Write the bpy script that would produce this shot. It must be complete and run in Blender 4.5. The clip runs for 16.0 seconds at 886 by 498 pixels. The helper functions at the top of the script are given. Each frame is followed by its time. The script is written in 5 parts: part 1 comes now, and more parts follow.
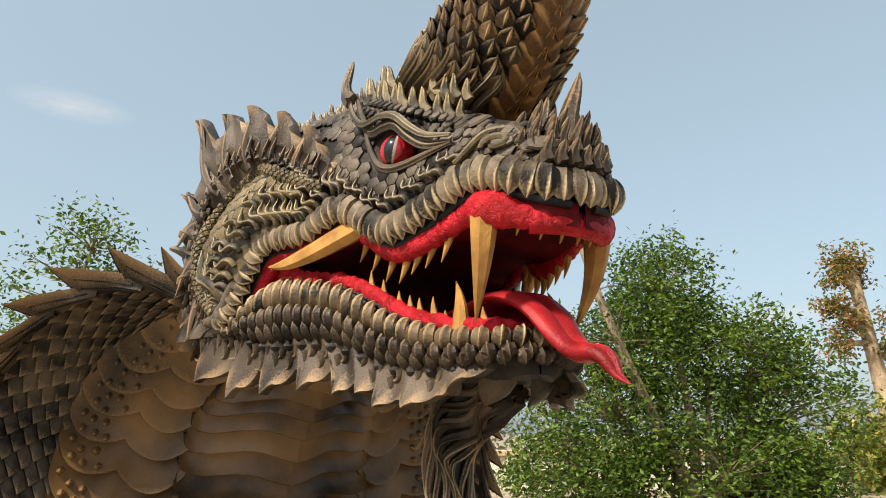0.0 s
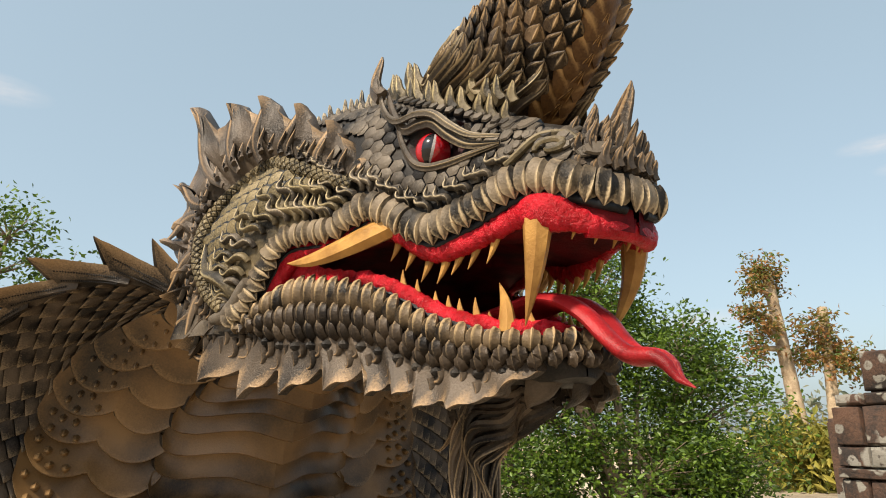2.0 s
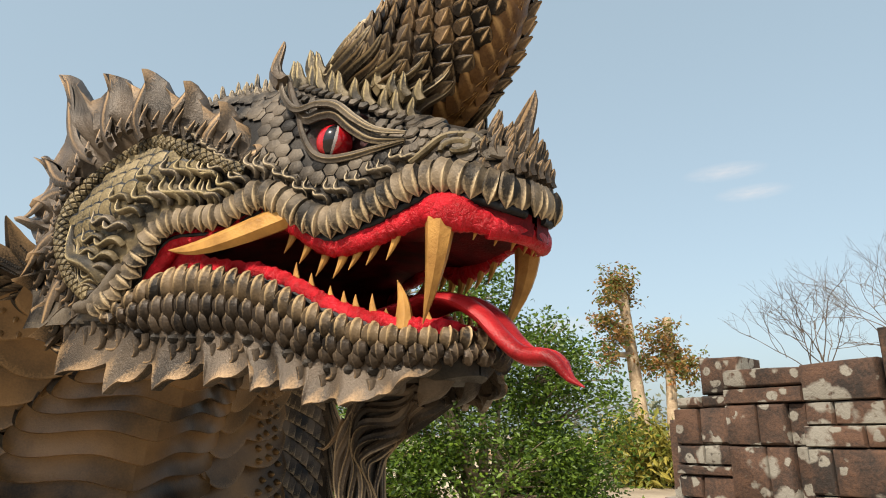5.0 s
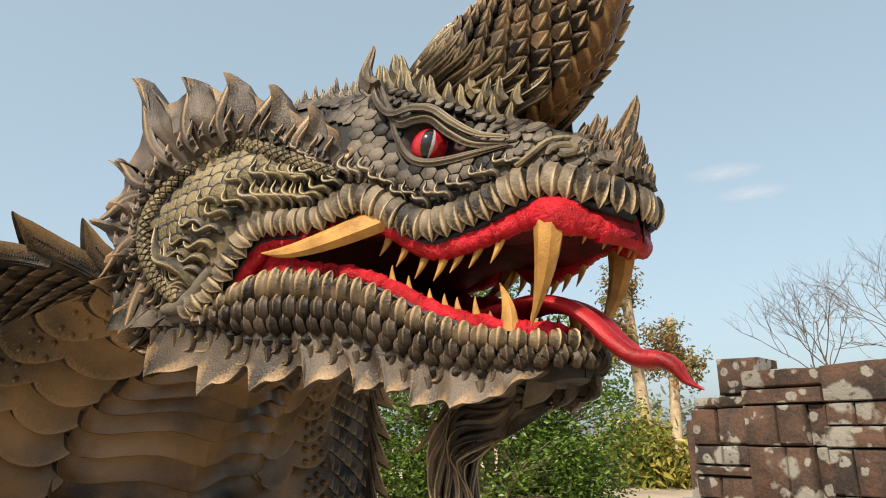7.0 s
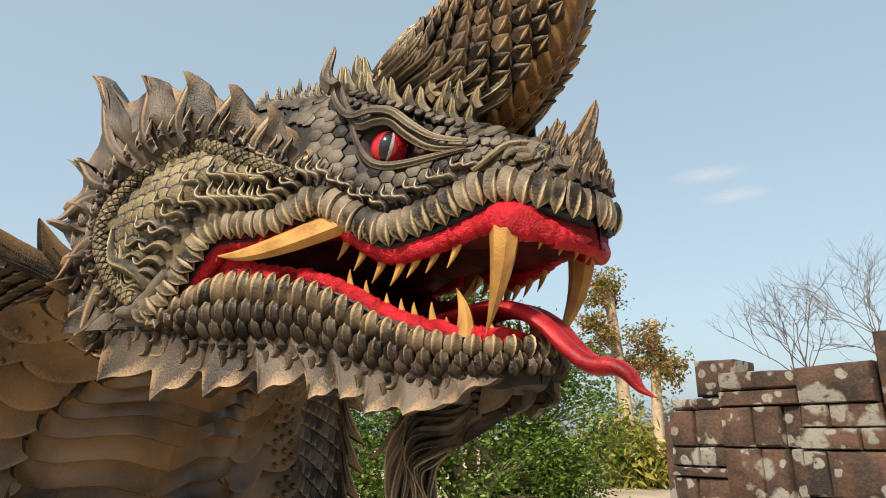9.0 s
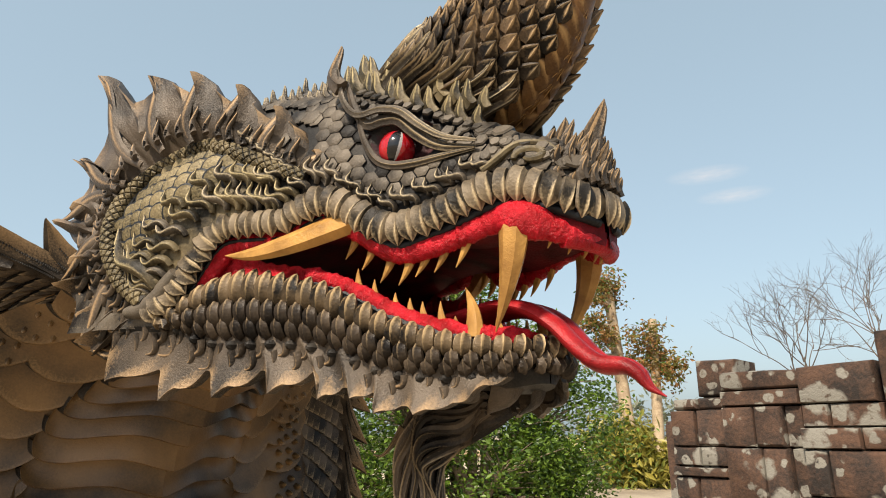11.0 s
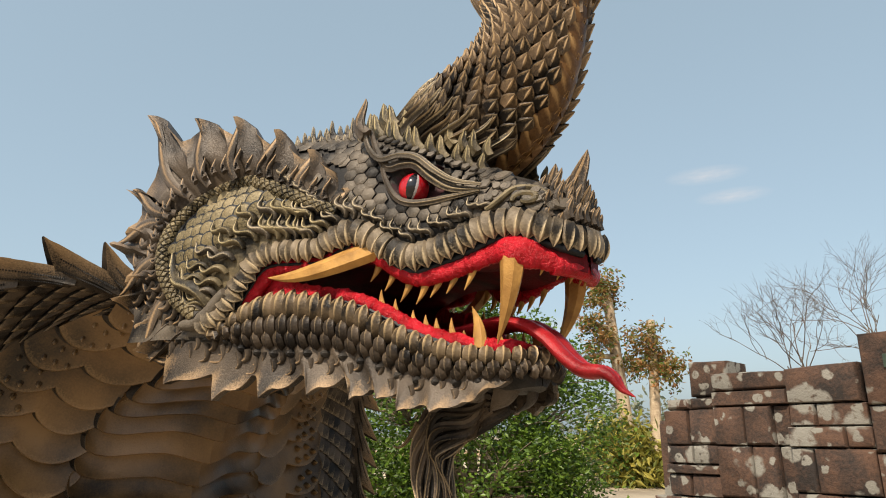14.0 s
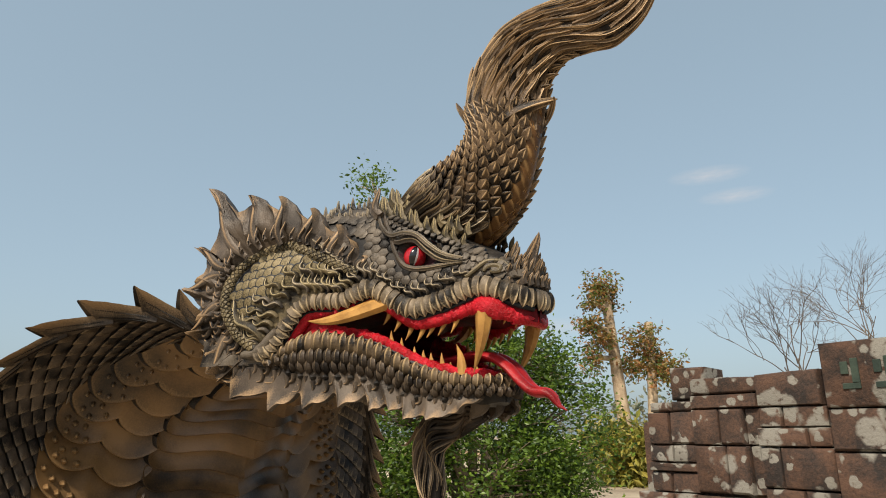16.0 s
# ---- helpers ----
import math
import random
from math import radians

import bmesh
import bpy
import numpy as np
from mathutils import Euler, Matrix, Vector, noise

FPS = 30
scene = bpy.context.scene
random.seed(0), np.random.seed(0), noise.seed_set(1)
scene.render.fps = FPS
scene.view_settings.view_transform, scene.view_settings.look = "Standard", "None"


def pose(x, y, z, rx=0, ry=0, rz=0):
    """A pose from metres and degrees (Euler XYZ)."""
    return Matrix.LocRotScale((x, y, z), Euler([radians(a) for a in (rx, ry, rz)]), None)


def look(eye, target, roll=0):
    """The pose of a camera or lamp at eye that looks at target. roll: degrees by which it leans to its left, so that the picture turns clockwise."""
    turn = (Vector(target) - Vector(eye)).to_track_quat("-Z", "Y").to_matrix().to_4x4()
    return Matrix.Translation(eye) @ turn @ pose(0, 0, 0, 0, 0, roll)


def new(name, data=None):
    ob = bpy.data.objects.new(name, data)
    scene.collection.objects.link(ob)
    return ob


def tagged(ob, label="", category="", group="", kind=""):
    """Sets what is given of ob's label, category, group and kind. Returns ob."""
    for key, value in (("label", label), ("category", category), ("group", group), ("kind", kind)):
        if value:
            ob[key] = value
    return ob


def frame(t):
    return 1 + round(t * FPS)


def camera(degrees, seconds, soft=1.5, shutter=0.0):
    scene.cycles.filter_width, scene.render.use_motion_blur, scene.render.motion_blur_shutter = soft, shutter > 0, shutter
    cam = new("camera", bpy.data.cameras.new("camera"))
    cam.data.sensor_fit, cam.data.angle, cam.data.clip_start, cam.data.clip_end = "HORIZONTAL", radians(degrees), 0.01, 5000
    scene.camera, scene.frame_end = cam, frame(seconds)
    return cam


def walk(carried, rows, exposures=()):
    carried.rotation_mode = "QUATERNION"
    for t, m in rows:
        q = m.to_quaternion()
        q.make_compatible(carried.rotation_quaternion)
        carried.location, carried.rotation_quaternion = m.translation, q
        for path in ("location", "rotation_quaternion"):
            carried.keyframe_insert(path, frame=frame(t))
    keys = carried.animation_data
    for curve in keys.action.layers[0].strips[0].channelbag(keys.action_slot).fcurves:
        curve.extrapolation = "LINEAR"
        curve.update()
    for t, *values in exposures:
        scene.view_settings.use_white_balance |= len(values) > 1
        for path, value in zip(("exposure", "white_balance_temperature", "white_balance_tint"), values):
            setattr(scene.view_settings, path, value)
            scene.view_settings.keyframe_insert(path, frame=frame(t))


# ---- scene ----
cam = camera(67.3, 16.0, soft=1.0)
METRES, EYE, TILT, LEAN, TURN = 1.05, 1.6, 15.5, 0.0, 0.0
ROWS = [
    (0.0, 0.0, 0.0, 0.0, 0.0, 0.0, -0.0),
    (0.5, -0.0265, -0.0023, 0.0036, -0.05, -0.01, 0.0),
    (1.0, -0.0608, -0.0002, 0.003, -0.64, -0.01, -0.16),
    (1.5, -0.1015, 0.0074, 0.0017, -2.46, 0.01, -0.66),
    (2.0, -0.1334, 0.0118, -0.0015, -5.75, 0.1, -1.62),
    (2.5, -0.1397, 0.0122, -0.0018, -10.7, 0.32, -2.97),
    (3.0, -0.1379, 0.0112, -0.0055, -13.77, 0.53, -3.77),
    (5.5, -0.1885, 0.0271, -0.0083, -16.73, 0.75, -4.53),
    (6.0, -0.2254, 0.0339, -0.0072, -16.73, 0.76, -4.52),
    (6.5, -0.2596, 0.0454, -0.0095, -16.76, 0.75, -4.54),
    (7.0, -0.2848, 0.0516, -0.014, -16.77, 0.76, -4.54),
    (7.5, -0.2994, 0.0462, -0.0135, -17.0, 0.77, -4.61),
    (8.0, -0.297, 0.0371, -0.0092, -17.77, 0.84, -4.81),
    (8.5, -0.282, 0.041, -0.0065, -18.0, 0.87, -4.89),
    (9.0, -0.2495, 0.0506, -0.0056, -18.02, 0.87, -4.91),
    (11.5, -0.2705, 0.0529, -0.0089, -18.07, 0.91, -4.83),
    (12.0, -0.2949, 0.0426, -0.0081, -18.07, 0.91, -4.86),
    (12.5, -0.2872, 0.0336, -0.0079, -18.08, 0.91, -4.86),
    (13.0, -0.2935, 0.0199, -0.0012, -18.09, 0.92, -4.84),
    (13.5, -0.311, -0.0183, 0.0095, -18.11, 0.93, -4.84),
    (14.0, -0.3281, -0.0948, 0.0245, -18.12, 0.93, -4.84),
    (14.5, -0.3672, -0.1776, 0.0476, -18.07, 0.94, -4.8),
    (15.0, -0.3796, -0.2824, 0.0779, -17.91, 0.9, -4.81),
    (15.5, -0.4066, -0.3699, 0.1006, -17.93, 0.93, -4.77),
    (16.0, -0.4379, -0.4635, 0.1289, -17.94, 0.93, -4.77),
]
walk(cam, [(t, pose(0, 0, EYE, TILT, LEAN, TURN) @ pose(METRES * x, METRES * y, METRES * z, 90 + pitch, roll, yaw)) for t, x, y, z, yaw, pitch, roll in ROWS],
     exposures=((0.0, 0.90, 6650, 10), (9.0, 0.90, 6580, 10), (13.0, 0.82, 6560, 10), (14.5, 0.69, 6500, 10), (16.0, 0.55, 6450, 10)))

# world, sun
SUN_EL, SUN_AZ = 48.0, 227.0
world = bpy.data.worlds.new("sky")
world.use_nodes = True
scene.world = world
wn, wl = world.node_tree.nodes, world.node_tree.links
sky = wn.new("ShaderNodeTexSky")
sky.sky_type = "NISHITA"
sky.sun_disc = False
sky.sun_elevation, sky.sun_rotation = radians(SUN_EL), radians(SUN_AZ)
sky.air_density, sky.dust_density, sky.ozone_density = 1.0, 3.0, 1.2
haze = wn.new("ShaderNodeHueSaturation")
haze.inputs["Hue"].default_value = 0.485
haze.inputs["Saturation"].default_value, haze.inputs["Value"].default_value = 0.80, 0.94
wl.new(sky.outputs[0], haze.inputs["Color"])
veil = wn.new("ShaderNodeMixRGB")
veil.inputs[0].default_value, veil.inputs[2].default_value = 0.62, (1.56, 2.01, 2.27, 1)
wl.new(haze.outputs[0], veil.inputs[1])
wl.new(veil.outputs[0], wn["Background"].inputs[0])
wn["Background"].inputs[1].default_value = 0.15
sun_data = bpy.data.lights.new("sun", "SUN")
sun_data.energy, sun_data.angle, sun_data.color = 3.8, radians(5), (1.0, 0.89, 0.73)
sun = new("sun", sun_data)
sd = Vector((math.sin(radians(SUN_AZ)) * math.cos(radians(SUN_EL)), math.cos(radians(SUN_AZ)) * math.cos(radians(SUN_EL)), math.sin(radians(SUN_EL))))
sun.matrix_world = look(sd * 40, (0, 0, 0))


# ---- materials ----
def material(name, dark, light, rough=0.6, scale=6.0, edge=None, metal=0.0, bump=0.3, fine=40.0, island=0.0, spec=0.4, relief=0.01, grain=0.55):
    """Painted surface: two scales of mottling, fine relief, and dry-brushed raised edges."""
    m = bpy.data.materials.new(name)
    m.use_nodes = True
    n, l = m.node_tree.nodes, m.node_tree.links
    p = n["Principled BSDF"]
    co = n.new("ShaderNodeTexCoord")
    a = n.new("ShaderNodeTexNoise")
    a.inputs["Scale"].default_value, a.inputs["Detail"].default_value = scale, 6
    f = n.new("ShaderNodeTexNoise")
    f.inputs["Scale"].default_value, f.inputs["Detail"].default_value, f.inputs["Roughness"].default_value = fine, 6, 0.62
    l.new(co.outputs["Object"], a.inputs["Vector"])
    l.new(co.outputs["Object"], f.inputs["Vector"])
    r = n.new("ShaderNodeValToRGB")
    r.color_ramp.elements[0].position, r.color_ramp.elements[0].color = 0.36, (*dark, 1)
    r.color_ramp.elements[1].position, r.color_ramp.elements[1].color = 0.66, (*light, 1)
    mix = n.new("ShaderNodeMath")
    mix.operation = "MULTIPLY_ADD"
    mix.inputs[1].default_value = grain
    l.new(f.outputs[0], mix.inputs[0])
    sub = n.new("ShaderNodeMath")
    sub.operation = "MULTIPLY_ADD"
    sub.inputs[1].default_value, sub.inputs[2].default_value = 0.9, 0.055 - 0.5 * grain
    l.new(a.outputs[0], sub.inputs[0])
    l.new(sub.outputs[0], mix.inputs[2])
    value = mix.outputs[0]
    if island:
        g = n.new("ShaderNodeNewGeometry")
        q = n.new("ShaderNodeMath")
        q.operation = "MULTIPLY_ADD"
        q.inputs[1].default_value = island
        l.new(g.outputs["Random Per Island"], q.inputs[0])
        l.new(value, q.inputs[2])
        q2 = n.new("ShaderNodeMath")
        q2.operation = "SUBTRACT"
        q2.inputs[1].default_value = island / 2
        l.new(q.outputs[0], q2.inputs[0])
        value = q2.outputs[0]
    l.new(value, r.inputs[0])
    colour = r.outputs[0]
    if edge:
        g = n.new("ShaderNodeAttribute")
        g.attribute_name = "gilding"
        # paint dragged over the relief catches in streaks and specks
        w = n.new("ShaderNodeMath")
        w.operation = "MULTIPLY_ADD"
        w.inputs[1].default_value, w.inputs[2].default_value = 2 * grain, -0.45 - grain
        l.new(f.outputs[0], w.inputs[0])
        e = n.new("ShaderNodeMath")
        e.operation = "MULTIPLY_ADD"
        e.inputs[1].default_value = 1.55
        l.new(g.outputs["Fac"], e.inputs[0])
        l.new(w.outputs[0], e.inputs[2])
        w2 = n.new("ShaderNodeMath")
        w2.operation = "MULTIPLY"
        w2.use_clamp = True
        w2.inputs[1].default_value = 2.1
        l.new(e.outputs[0], w2.inputs[0])
        x = n.new("ShaderNodeMix")
        x.data_type = "RGBA"
        l.new(w2.outputs[0], x.inputs[0])
        l.new(colour, x.inputs[6])
        x.inputs[7].default_value = (*edge, 1)
        colour = x.outputs[2]
    l.new(colour, p.inputs["Base Color"])
    p.inputs["Roughness"].default_value = rough
    p.inputs["Metallic"].default_value = metal
    p.inputs["Specular IOR Level"].default_value = spec
    b = n.new("ShaderNodeBump")
    b.inputs["Strength"].default_value, b.inputs["Distance"].default_value = bump, relief
    l.new(f.outputs[0], b.inputs["Height"])
    l.new(b.outputs[0], p.inputs["Normal"])
    return m


def paint(name, dark, light, rough=0.6, scale=6.0, edge=None, metal=0.0, bump=0.3, fine=40.0, island=0.0, spec=0.20, grain=0.30, relief=0.0016):
    """The statue's hand-painted cement: mottling and grain at the statue's small size."""
    dark = tuple(0.5 * c for c in dark)
    return material(name, dark, light, rough, scale * 3.3, edge, metal, min(1.0, bump * 2.6), fine * 8, island, spec, relief, grain)


HIDE = paint("painted_hide", (0.022, 0.018, 0.015), (0.130, 0.106, 0.080), 0.40, 5, (0.43, 0.345, 0.22), 0.1, bump=0.3, island=0.2)
BASE = paint("dark_underpaint_and_shade", (0.012, 0.011, 0.011), (0.04, 0.034, 0.028), 0.5, 6, None, 0.05)
GOLD = paint("gilded_scales", (0.035, 0.028, 0.018), (0.165, 0.128, 0.072), 0.40, 6, (0.40, 0.315, 0.165), 0.1, bump=0.3, island=0.2)
LIPS = paint("lip_scales", (0.030, 0.024, 0.018), (0.195, 0.15, 0.10), 0.42, 8, (0.52, 0.40, 0.245), 0.1, island=0.3)
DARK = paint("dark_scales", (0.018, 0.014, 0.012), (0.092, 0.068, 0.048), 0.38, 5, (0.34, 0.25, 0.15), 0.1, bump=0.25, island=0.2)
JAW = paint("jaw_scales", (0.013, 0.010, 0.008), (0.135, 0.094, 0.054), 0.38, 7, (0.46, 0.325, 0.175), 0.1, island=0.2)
FLAME = paint("frill_paint", (0.022, 0.018, 0.015), (0.100, 0.076, 0.055), 0.38, 3, (0.36, 0.235, 0.125), 0.1, bump=0.3, island=0.15)
PLATE = paint("belly_paint", (0.050, 0.036, 0.024), (0.190, 0.108, 0.044), 0.34, 1.8, (0.33, 0.21, 0.10), 0.05, bump=0.15, fine=30, grain=0.2, spec=0.3)
OCHRE = paint("horn_plate_paint", (0.13, 0.060, 0.020), (0.30, 0.150, 0.050), 0.36, 2.5, (0.42, 0.25, 0.10), 0.05, bump=0.15, grain=0.15)
HAIR = paint("horn_hair_paint", (0.024, 0.018, 0.013), (0.19, 0.125, 0.072), 0.40, 4, (0.46, 0.31, 0.165), 0.1, island=0.2)
RED = paint("red_gum_paint", (0.50, 0.006, 0.012), (0.52, 0.014, 0.026), 0.30, 14, (0.62, 0.06, 0.075), bump=0.9, fine=22, relief=0.005, grain=0.12)
TONGUE = paint("red_tongue_paint", (0.27, 0.008, 0.011), (0.40, 0.020, 0.024), 0.35, 5, None, bump=0.25)
# red throat colour darkened to hold the shade inside the open mouth
THROAT = paint("shaded_red_throat_paint", (0.06, 0.003, 0.004), (0.13, 0.005, 0.008), 0.6, 6, spec=0.1)
BLACK = paint("black_lip_paint", (0.005, 0.005, 0.006), (0.018, 0.02, 0.024), 0.4, 20, None, bump=0.9, fine=18)
TOOTH = paint("ochre_tooth_paint", (0.44, 0.215, 0.06), (0.47, 0.255, 0.072), 0.40, 9, (0.52, 0.31, 0.105), bump=0.25, fine=30, grain=0.12)
LID = paint("eyelid_paint", (0.035, 0.028, 0.022), (0.09, 0.07, 0.052), 0.5, 6, (0.25, 0.19, 0.11))
SOCKET = paint("eye_socket_paint", (0.022, 0.01, 0.012), (0.075, 0.03, 0.033), 0.5, 8)
EYE_RED = paint("red_eye_gloss", (0.42, 0.006, 0.012), (0.55, 0.016, 0.024), 0.12, 6, None, bump=0.02, spec=0.6)
EYE_BLACK = paint("black_pupil_gloss", (0.005, 0.005, 0.007), (0.01, 0.01, 0.012), 0.1, 6, None, bump=0.02, spec=0.6)
EYE_WHITE = paint("pale_pupil_rim", (0.35, 0.31, 0.31), (0.5, 0.46, 0.45), 0.15, 6, None, bump=0.02)
STATUE = [HIDE, BASE, GOLD, LIPS, DARK, JAW, FLAME, PLATE, OCHRE, HAIR, RED, TONGUE, THROAT, BLACK, TOOTH, LID, SOCKET, EYE_RED, EYE_BLACK, EYE_WHITE]

def leaf_material(name, dark, light):
    """Thin leaves: light passes through them; shade varies leaf by leaf."""
    m = bpy.data.materials.new(name)
    m.use_nodes = True
    n, l = m.node_tree.nodes, m.node_tree.links
    p = n["Principled BSDF"]
    geo = n.new("ShaderNodeNewGeometry")
    r = n.new("ShaderNodeValToRGB")
    r.color_ramp.elements[0].color, r.color_ramp.elements[1].color = (*dark, 1), (*light, 1)
    l.new(geo.outputs["Random Per Island"], r.inputs[0])
    l.new(r.outputs[0], p.inputs["Base Color"])
    p.inputs["Roughness"].default_value = 0.45
    t = n.new("ShaderNodeBsdfTranslucent")
    l.new(r.outputs[0], t.inputs[0])
    x = n.new("ShaderNodeMixShader")
    x.inputs[0].default_value = 0.4
    l.new(p.outputs[0], x.inputs[1])
    l.new(t.outputs[0], x.inputs[2])
    l.new(x.outputs[0], n["Material Output"].inputs[0])
    return m


LEAF = leaf_material("green_leaves", (0.017, 0.048, 0.006), (0.155, 0.245, 0.024))
LEAF_OLIVE = leaf_material("olive_leaves", (0.13, 0.15, 0.02), (0.42, 0.35, 0.07))
LEAF_RUST = leaf_material("rust_tinted_leaves", (0.07, 0.14, 0.02), (0.38, 0.17, 0.06))
# distance haze is mixed into this paler, greyer leaf colour
LEAF_FAR = leaf_material("hazed_far_leaves", (0.12, 0.15, 0.09), (0.26, 0.25, 0.17))
BARK = material("grey_bark", (0.12, 0.09, 0.06), (0.30, 0.23, 0.16), 0.85, 3, None, bump=0.6, fine=25)
BARK_PALE = material("pale_ringed_bark", (0.28, 0.20, 0.125), (0.50, 0.39, 0.26), 0.85, 3, None, bump=0.6, fine=20)
TWIG = material("bare_twig_bark", (0.07, 0.055, 0.042), (0.15, 0.115, 0.085), 0.85, 3)
EARTH = material("dry_ground", (0.21, 0.165, 0.115), (0.36, 0.295, 0.21), 0.9, 0.6, None, bump=0.5, fine=8)
PLASTER = material("cream_plaster", (0.52, 0.47, 0.36), (0.68, 0.62, 0.5), 0.8, 1.2)
COPING = material("buff_coping", (0.42, 0.29, 0.17), (0.55, 0.40, 0.25), 0.8, 2)
ROOF = material("grey_sheet_roof", (0.3, 0.34, 0.4), (0.5, 0.54, 0.6), 0.5, 2)
LETTER = material("green_relief_paint", (0.015, 0.026, 0.019), (0.035, 0.052, 0.036), 0.8, 6)


def stone_material():
    m = material("lichened_stone", (0.022, 0.016, 0.013), (0.095, 0.050, 0.031), 0.85, 5, None, bump=0.7, fine=50)
    n, l = m.node_tree.nodes, m.node_tree.links
    p = n["Principled BSDF"]
    old = p.inputs["Base Color"].links[0].from_socket
    geo = n.new("ShaderNodeNewGeometry")
    warp = n.new("ShaderNodeTexNoise")
    warp.inputs["Scale"].default_value, warp.inputs["Detail"].default_value = 14.0, 4
    l.new(geo.outputs["Position"], warp.inputs["Vector"])
    add = n.new("ShaderNodeMixRGB")
    add.blend_type = "ADD"
    add.inputs[0].default_value = 0.06
    l.new(geo.outputs["Position"], add.inputs[1])
    l.new(warp.outputs["Color"], add.inputs[2])
    v = n.new("ShaderNodeTexVoronoi")
    v.inputs["Scale"].default_value = 5.0
    l.new(add.outputs[0], v.inputs["Vector"])
    spot = n.new("ShaderNodeMapRange")
    spot.inputs[1].default_value, spot.inputs[2].default_value = 0.50, 0.42
    l.new(v.outputs["Distance"], spot.inputs[0])
    some = n.new("ShaderNodeSeparateColor")
    l.new(v.outputs["Color"], some.inputs[0])
    gate = n.new("ShaderNodeMath")
    gate.operation = "GREATER_THAN"
    gate.inputs[1].default_value = 0.52
    l.new(some.outputs[0], gate.inputs[0])
    grain = n.new("ShaderNodeTexNoise")
    grain.inputs["Scale"].default_value, grain.inputs["Detail"].default_value = 28, 6
    l.new(geo.outputs["Position"], grain.inputs["Vector"])
    gr = n.new("ShaderNodeMapRange")
    gr.inputs[1].default_value, gr.inputs[2].default_value = 0.28, 0.44
    l.new(grain.outputs[0], gr.inputs[0])
    k = n.new("ShaderNodeMath")
    k.operation = "MULTIPLY"
    l.new(spot.outputs[0], k.inputs[0])
    l.new(gate.outputs[0], k.inputs[1])
    v2 = n.new("ShaderNodeTexVoronoi")
    v2.inputs["Scale"].default_value = 11.0
    l.new(add.outputs[0], v2.inputs["Vector"])
    spot2 = n.new("ShaderNodeMapRange")
    spot2.inputs[1].default_value, spot2.inputs[2].default_value = 0.42, 0.34
    l.new(v2.outputs["Distance"], spot2.inputs[0])
    some2 = n.new("ShaderNodeSeparateColor")
    l.new(v2.outputs["Color"], some2.inputs[0])
    gate2 = n.new("ShaderNodeMath")
    gate2.operation = "GREATER_THAN"
    gate2.inputs[1].default_value = 0.55
    l.new(some2.outputs[0], gate2.inputs[0])
    small = n.new("ShaderNodeMath")
    small.operation = "MULTIPLY"
    l.new(spot2.outputs[0], small.inputs[0])
    l.new(gate2.outputs[0], small.inputs[1])
    both = n.new("ShaderNodeMath")
    both.operation = "MAXIMUM"
    l.new(k.outputs[0], both.inputs[0])
    l.new(small.outputs[0], both.inputs[1])
    k2 = n.new("ShaderNodeMath")
    k2.operation = "MULTIPLY"
    l.new(both.outputs[0], k2.inputs[0])
    l.new(gr.outputs[0], k2.inputs[1])
    x = n.new("ShaderNodeMix")
    x.data_type = "RGBA"
    l.new(k2.outputs[0], x.inputs[0])
    l.new(old, x.inputs[6])
    x.inputs[7].default_value = (0.205, 0.19, 0.16, 1)
    l.new(x.outputs[2], p.inputs["Base Color"])
    return m


STONE = stone_material()


def cloud_material():
    """Thin vapour: its sunlit white is given as emission, fading out from the middle in wisps."""
    m = bpy.data.materials.new("thin_cloud")
    m.use_nodes = True
    n, l = m.node_tree.nodes, m.node_tree.links
    co = n.new("ShaderNodeTexCoord")
    gr = n.new("ShaderNodeTexGradient")
    gr.gradient_type = "SPHERICAL"
    l.new(co.outputs["Object"], gr.inputs[0])
    no = n.new("ShaderNodeTexNoise")
    no.inputs["Scale"].default_value, no.inputs["Detail"].default_value = 3.4, 7
    l.new(co.outputs["Object"], no.inputs["Vector"])
    k = n.new("ShaderNodeMath")
    k.operation = "MULTIPLY"
    l.new(gr.outputs["Fac"], k.inputs[0])
    l.new(no.outputs[0], k.inputs[1])
    k2 = n.new("ShaderNodeMath")
    k2.operation, k2.use_clamp = "MULTIPLY", True
    k2.inputs[1].default_value = 0.75
    l.new(k.outputs[0], k2.inputs[0])
    tr, em, x = n.new("ShaderNodeBsdfTransparent"), n.new("ShaderNodeEmission"), n.new("ShaderNodeMixShader")
    em.inputs[0].default_value, em.inputs[1].default_value = (0.50, 0.47, 0.46, 1), 1.0
    l.new(k2.outputs[0], x.inputs[0])
    l.new(tr.outputs[0], x.inputs[1])
    l.new(em.outputs[0], x.inputs[2])
    l.new(x.outputs[0], n["Material Output"].inputs[0])
    return m


CLOUD = cloud_material()


